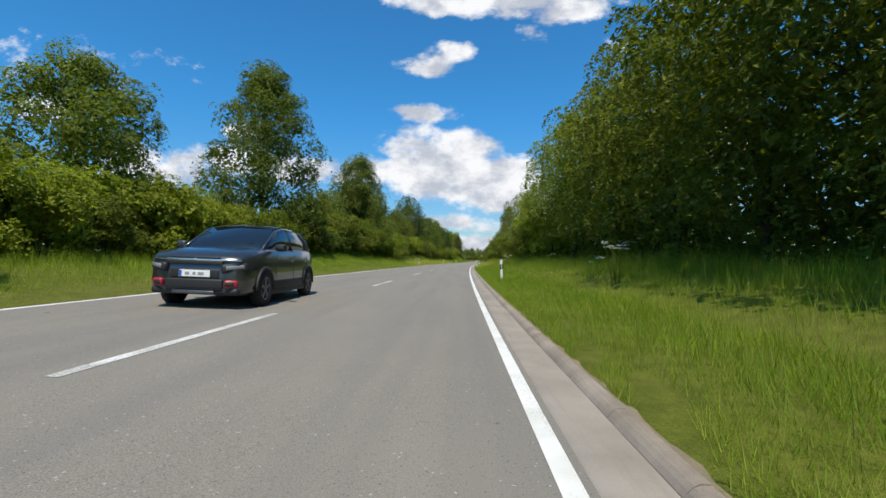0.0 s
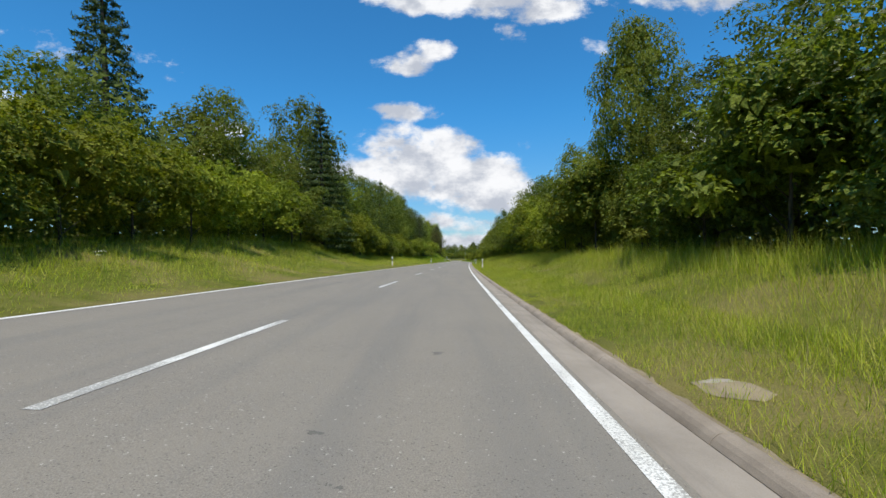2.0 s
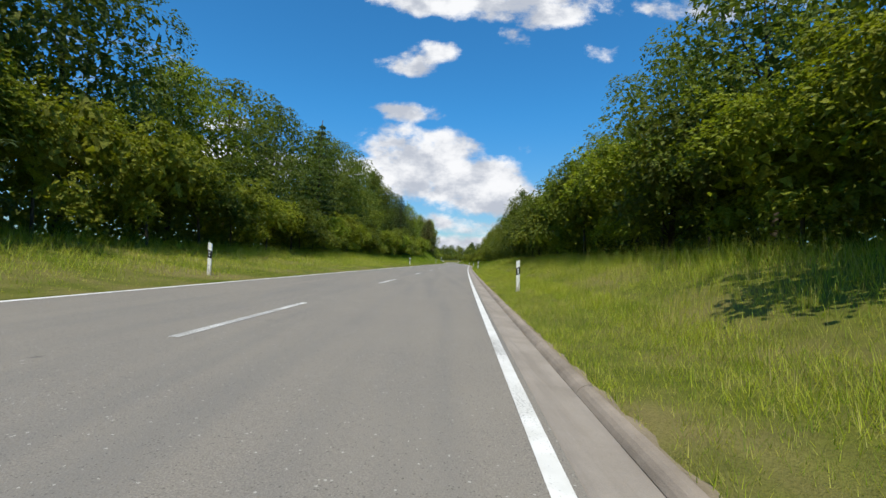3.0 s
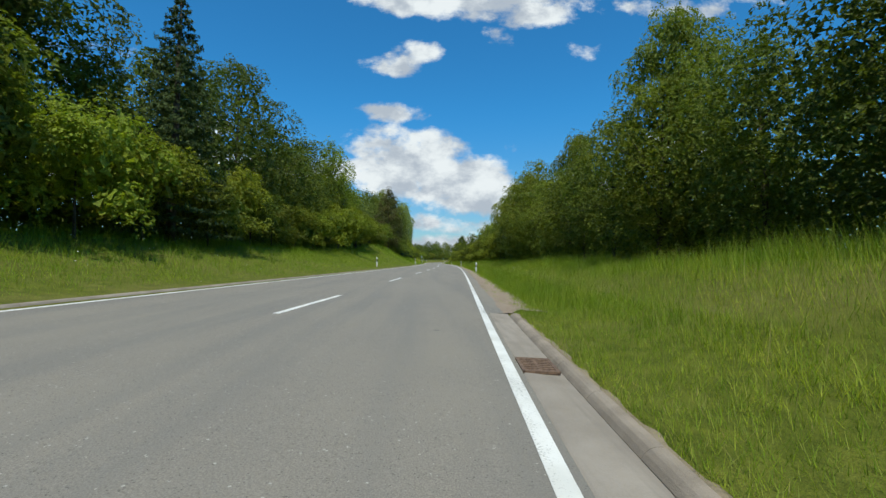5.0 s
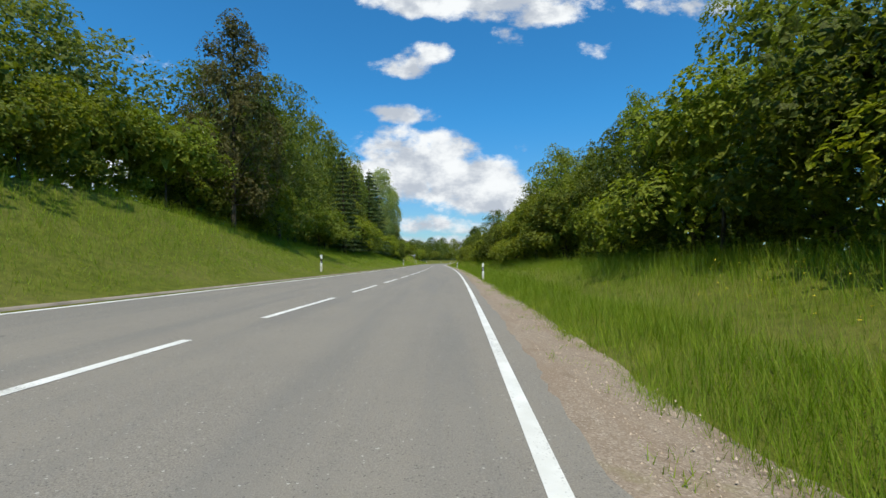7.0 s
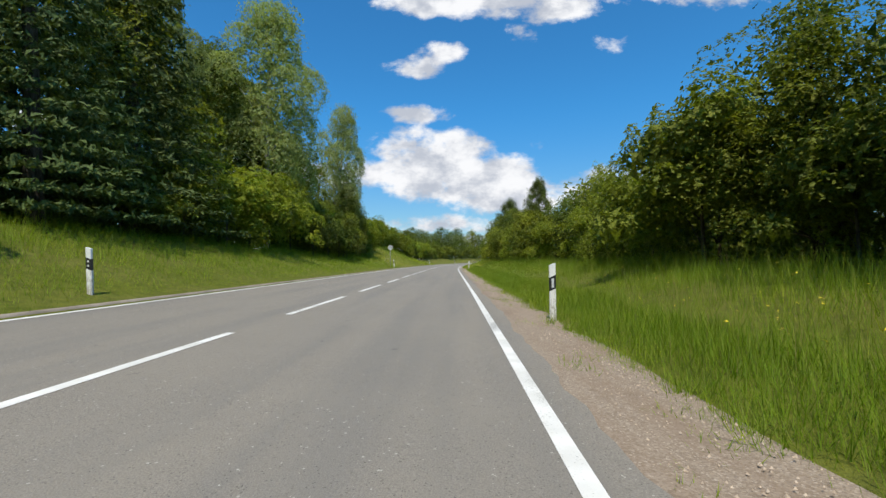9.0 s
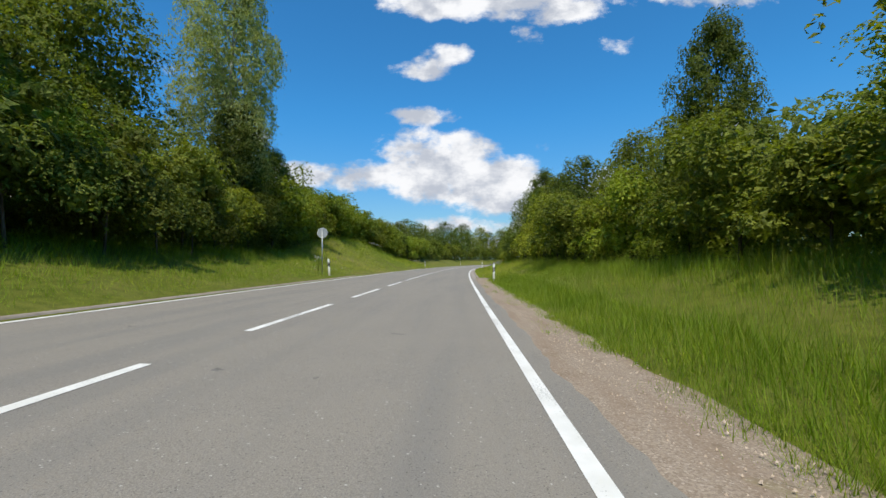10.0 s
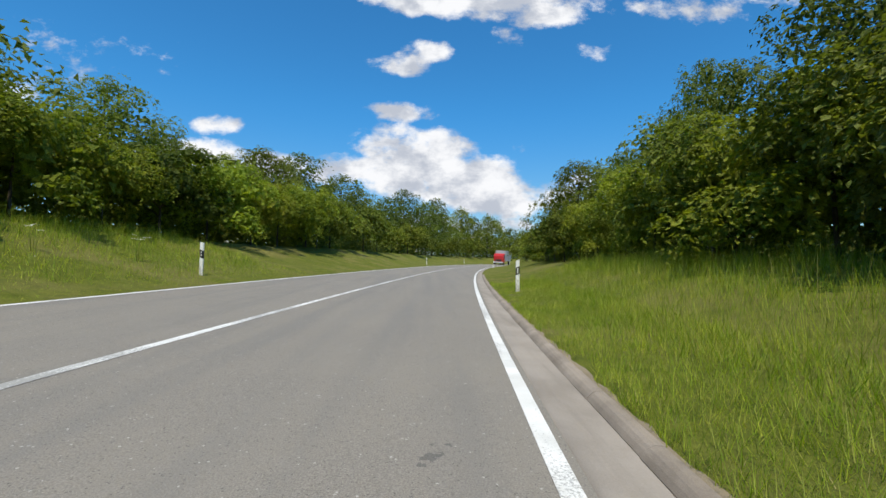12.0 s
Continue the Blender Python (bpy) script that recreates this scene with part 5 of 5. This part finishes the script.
def make_car():
    root = tagged(new("car"), "dark grey compact crossover car with red fog lamp trims", "car")
    st = [(0.0, 0.62, 0.30, 0.74), (0.04, 0.74, 0.25, 0.82), (0.14, 0.81, 0.22, 0.88), (0.36, 0.85, 0.21, 0.935), (0.72, 0.865, 0.21, 0.985), (1.02, 0.87, 0.21, 1.015), (2.0, 0.87, 0.21, 1.03),
          (2.9, 0.87, 0.21, 1.05), (3.5, 0.86, 0.22, 1.06), (3.9, 0.82, 0.27, 1.04), (4.08, 0.76, 0.33, 0.97), (4.16, 0.62, 0.38, 0.87)]
    body = part("body", loft([body_ring(*s) for s in st]), M_CAR, root)
    cab = [(0.90, 0.77, 0.72, 1.005), (1.28, 0.79, 0.69, 1.23), (1.68, 0.80, 0.655, 1.425), (2.1, 0.80, 0.63, 1.495), (2.8, 0.80, 0.625, 1.505), (3.35, 0.79, 0.61, 1.46), (3.78, 0.77, 0.59, 1.32), (4.04, 0.74, 0.66, 1.04)]
    rings = []
    for y, wb, wt, zt in cab:
        zb = 0.98
        half = [(0, zb), (wb, zb), ((wb + wt) / 2 + 0.015, (zb + zt) / 2), (wt + 0.01, zt - 0.05), (wt - 0.06, zt), (0, zt + 0.03)]
        rings.append([(x, y, z) for x, z in half] + [(-x, y, z) for x, z in half[-2:0:-1]])
    part("glass_cabin", loft(rings), M_GLASS, root, "dark tinted glass")
    roof = [[(-wt + 0.02, y, zt - 0.005), (-wt * 0.6, y, zt + 0.022), (0, y, zt + 0.042), (wt * 0.6, y, zt + 0.022), (wt - 0.02, y, zt - 0.005)] for y, wb, wt, zt in cab[2:6]]
    part("roof", loft(roof, False), M_CAR, root)
    for sx in (-1, 1):
        part("front_pillar", bm_tube([(sx * 0.735, 0.90, 0.985), (sx * 0.70, 1.28, 1.185), (sx * 0.66, 1.68, 1.385), (sx * 0.635, 2.1, 1.455), (sx * 0.63, 2.8, 1.465)], [0.03, 0.028, 0.028, 0.026, 0.02], 6), M_CAR, root)
        part("middle_pillar", bm_tube([(sx * 0.795, 2.35, 1.0), (sx * 0.715, 2.38, 1.24), (sx * 0.62, 2.42, 1.46)], [0.03, 0.03, 0.025], 6), M_PLASTIC, root)
        part("rear_pillar", bm_tube([(sx * 0.75, 3.62, 1.02), (sx * 0.67, 3.55, 1.22), (sx * 0.57, 3.40, 1.42)], [0.09, 0.08, 0.05], 6), M_CAR, root)
        mirror = part("mirror", bm_box(0.20, 0.13, 0.14, pose(sx * 0.96, 1.28, 1.06, 0, 0, sx * -8), 0.04), M_PLASTIC, root)
        part("mirror_cap", bm_box(0.17, 0.05, 0.10, pose(sx * 0.96, 1.22, 1.07, 0, 0, sx * -8), 0.02), M_CAR, mirror)
        part("side_cladding", bm_box(0.03, 1.75, 0.16, pose(sx * 0.868, 2.12, 0.36), 0.012), M_PLASTIC, root)
        part("sill", bm_box(0.06, 2.3, 0.10, pose(sx * 0.845, 2.12, 0.235), 0.015), M_PLASTIC, root)
        for y in (1.34, 2.36, 3.28):
            part("door_seam", bm_box(0.006, 0.008, 0.52, pose(sx * 0.868, y, 0.68)), M_PLASTIC, root, smoothed=False)
        for y in (2.18, 3.12):
            part("door_handle", bm_box(0.03, 0.17, 0.028, pose(sx * 0.872, y, 0.80), 0.008), M_CAR, root)
        lamp = part("headlamp", bm_box(0.30, 0.10, 0.075, pose(sx * 0.645, 0.050, 0.685, -6, sx * -6, sx * 34), 0.028), M_LAMP, root, "clear headlamp glass")
        part("lamp_frame", bm_box(0.42, 0.11, 0.15, pose(sx * 0.63, 0.075, 0.68, -6, sx * -6, sx * 34), 0.045), M_PLASTIC, lamp)
        part("day_light", bm_box(0.30, 0.05, 0.025, pose(sx * 0.60, 0.02, 0.80, -6, 0, sx * 20), 0.008), M_CHROME, root, "thin bright running light")
        fog = part("fog_trim", bm_box(0.22, 0.09, 0.125, pose(sx * 0.61, 0.01, 0.42, 0, 0, sx * 24), 0.04), M_RED, root, "red fog lamp surround")
        part("fog_lamp", bm_box(0.15, 0.04, 0.075, pose(sx * 0.60, -0.028, 0.415, 0, 0, sx * 24), 0.02), M_PLASTIC, fog)
        for y in (0.82, 3.42):
            bm = bmesh.new()
            pts = [(sx * 0.866, y - 0.37 * math.cos(a), 0.31 + 0.37 * math.sin(a)) for a in np.linspace(-0.05, math.pi + 0.05, 17)]
            bm_tube(pts, [0.035] * 17, 6, bm)
            part("wheel_arch", bm, M_PLASTIC, root)
            bm = bmesh.new()
            bmesh.ops.create_cone(bm, cap_ends=True, segments=28, radius1=0.35, radius2=0.35, depth=0.14, matrix=pose(sx * 0.80, y, 0.32, 0, 90, 0))
            part("wheel_well", bm, M_PIT, root)
            wheel = new("wheel")
            wheel.parent = root
            wheel.matrix_basis = pose(sx * 0.785, y, 0.315)
            sec = [(-0.10, 0.20), (-0.105, 0.27), (-0.085, 0.31), (0.085, 0.31), (0.105, 0.27), (0.10, 0.20)]
            rings = [[(o, r * math.cos(a), r * math.sin(a)) for o, r in sec] for a in np.linspace(0, 2 * math.pi, 33)]
            part("tyre", loft(rings, False), M_RUBBER, wheel)
            bm = bmesh.new()
            for k in range(5):
                a = k * 2 * math.pi / 5
                bm_box(0.02, 0.055, 0.20, pose(sx * 0.085, 0, 0) @ Matrix.Rotation(a, 4, "X") @ pose(0, 0, 0.10), 0.008, bm)
            bmesh.ops.create_cone(bm, cap_ends=True, segments=20, radius1=0.05, radius2=0.045, depth=0.03, matrix=pose(sx * 0.085, 0, 0, 0, 90))
            bm_tube([(sx * 0.09, 0.20 * math.cos(a), 0.20 * math.sin(a)) for a in np.linspace(0, 2 * math.pi, 29)], [0.014] * 29, 5, bm, False)
            part("rim", bm, M_RIM, wheel, "five-spoke dark alloy rim")
    part("grille_bar", bm_box(1.00, 0.04, 0.035, pose(0, -0.005, 0.80), 0.008), M_CHROME, root, "chrome grille strip")
    part("upper_grille", bm_box(0.95, 0.05, 0.055, pose(0, 0.0, 0.75), 0.01), M_PLASTIC, root)
    part("bonnet_slot", bm_box(0.80, 0.05, 0.022, pose(0, 0.006, 0.835), 0.006), M_PLASTIC, root)
    part("plate_recess", bm_box(0.82, 0.05, 0.15, pose(0, 0.012, 0.575), 0.02), M_PLASTIC, root)
    part("badge", bm_tube([(-0.06, -0.012, 0.78), (0, -0.016, 0.825), (0.06, -0.012, 0.78)], [0.012] * 3, 5), M_CHROME, root)
    part("lower_grille", bm_box(0.96, 0.06, 0.15, pose(0, -0.01, 0.41), 0.02), M_PLASTIC, root)
    part("bumper_lip", bm_box(1.46, 0.16, 0.12, pose(0, 0.075, 0.29), 0.05), M_PLASTIC, root)
    part("skid_plate", bm_box(0.70, 0.03, 0.05, pose(0, -0.03, 0.275), 0.01), M_RIM, root)
    plate = part("number_plate", bm_box(0.52, 0.012, 0.11, pose(0, -0.018, 0.575), 0.004), M_WHITE, root, "white plate with unreadable bars", smoothed=False)
    part("blue_field", bm_box(0.045, 0.004, 0.10, pose(-0.232, -0.0265, 0.575)), M_BLUE, plate, smoothed=False)
    for x, w in ((-0.12, 0.07), (0.0, 0.05), (0.11, 0.10)):
        part("plate_bar", bm_box(w, 0.004, 0.045, pose(x, -0.0265, 0.573)), M_GREYBAR, plate, smoothed=False)
    for sx in (-1, 1):
        part("wiper", bm_tube([(sx * 0.1 - 0.15, 0.98, 1.055), (sx * 0.1 + 0.4, 1.08, 1.125)], [0.009, 0.006], 4), M_PLASTIC, root)
    return root


car = make_car()
car.matrix_basis = pose(float(mid(8)) - 1.45, 7.36, 0.058, 0, 2.12, 2.0)
car.scale = (1.0, 1.0, 1.03)


# ---- the lorry round the bend ----
def make_lorry():
    root = tagged(new("lorry"), "red lorry cab with a pale grey box body", "lorry")
    m_red = make_plain("lorry_red", (0.50, 0.022, 0.022), 0.35)
    m_box = make_plain("lorry_grey", (0.42, 0.43, 0.44), 0.5)
    part("cab", loft([[(-w, y, 0.55), (w, y, 0.55), (w, y, z - 0.15), (w - 0.12, y, z), (-w + 0.12, y, z), (-w, y, z - 0.15)] for y, w, z in ((0, 1.08, 2.0), (0.12, 1.17, 2.35), (0.45, 1.2, 2.62), (1.7, 1.2, 2.7))]), m_red, root, smoothed=False)
    part("windscreen", bm_box(1.95, 0.06, 0.72, pose(0, 0.10, 1.86, -14), 0.03), M_GLASS, root)
    part("box_body", bm_box(2.45, 6.2, 2.5, pose(0, 5.0, 2.15), 0.03), m_box, root, smoothed=False)
    part("grille", bm_box(1.5, 0.06, 0.45, pose(0, -0.01, 1.05), 0.02), M_PLASTIC, root)
    part("bumper", bm_box(2.3, 0.20, 0.32, pose(0, 0.0, 0.55), 0.04), m_box, root)
    for sx in (-1, 1):
        part("headlamp", bm_box(0.32, 0.06, 0.2, pose(sx * 0.85, -0.06, 0.78), 0.02), M_LAMP, root)
        part("mirror", bm_box(0.10, 0.12, 0.42, pose(sx * 1.38, 0.2, 1.95), 0.03), M_PLASTIC, root)
        part("side_window", bm_box(0.03, 0.8, 0.6, pose(sx * 1.2, 0.95, 1.95), 0.01), M_GLASS, root)
        for y in (0.95, 6.6):
            bm = bmesh.new()
            bmesh.ops.create_cone(bm, cap_ends=True, segments=24, radius1=0.48, radius2=0.48, depth=0.28, matrix=pose(0, 0, 0, 0, 90))
            wheel = part("wheel", bm, M_RUBBER, root)
            wheel.matrix_basis = pose(sx * 1.0, y, 0.48)
            bm = bmesh.new()
            bmesh.ops.create_cone(bm, cap_ends=True, segments=20, radius1=0.27, radius2=0.22, depth=0.05, matrix=pose(sx * 0.14, 0, 0, 0, 90))
            part("rim", bm, M_RIM, wheel)
    return root


lorry = make_lorry()
lorry.matrix_basis = pose(float(mid(528)) - 1.75, 528.0, 0.08, 0, 2.1, heading(530))
lorry.scale = (1.15, 1.15, 1.15)


# ---- houses behind the trees ----
def make_house(length, width, eaves, ridge, label):
    root = tagged(new("house"), label, "house", "houses behind the trees")
    m_wall = bpy.data.materials.get("house_render") or make_plain("house_render", (0.66, 0.63, 0.57), 0.9, 0, 0.08, 3.0, bump=0.2)
    m_tile = bpy.data.materials.get("roof_tiles") or make_plain("roof_tiles", (0.42, 0.12, 0.07), 0.8, 0, 0.3, 9.0, bump=0.4)
    w, l = width / 2, length / 2
    bm = bm_box(width, length, eaves + 1.0, pose(0, 0, eaves / 2 - 0.5))
    for sy in (-1, 1):
        bm.faces.new([bm.verts.new(p) for p in ((-w, sy * l, eaves), (w, sy * l, eaves), (0, sy * l, ridge - 0.1))])
    part("wall", bm, m_wall, root, smoothed=False)
    for sx in (-1, 1):
        slope = math.degrees(math.atan2(ridge - eaves, w))
        long = math.hypot(ridge - eaves, w) + 0.5
        part("roof", bm_box(long, length + 0.8, 0.16, pose(sx * (w / 2 + 0.15), 0, (ridge + eaves) / 2 - 0.08, 0, sx * slope, 0), 0.02), m_tile, root, "red clay tile slope", smoothed=False)
    part("chimney", bm_box(0.6, 0.6, 1.6, pose(0.6, l * 0.4, ridge + 0.2), 0.02), m_tile, root, smoothed=False)
    for sx in (-1, 1):
        for k in range(int(length // 3)):
            win = part("window", bm_box(0.08, 1.1, 1.3, pose(sx * w, -l + 1.6 + 3 * k, eaves - 1.4), 0.02), M_WHITE, root, smoothed=False)
            part("pane", bm_box(0.02, 0.9, 1.1, pose(sx * (w + 0.045), -l + 1.6 + 3 * k, eaves - 1.4)), M_GLASS, win, smoothed=False)
    return root


house = make_house(15, 9, 5.6, 9.4, "pale rendered house with a red tiled roof")
p = at(377.0, -26.0)
house.matrix_basis = pose(p.x, p.y, p.z, 0, 0, 6)
small_house = make_house(8, 8, 5.0, 8.6, "small pale house with a red tiled roof")
p = at(421.0, -25.0)
small_house.matrix_basis = pose(p.x, p.y, p.z - 0.6, 0, 0, -15)
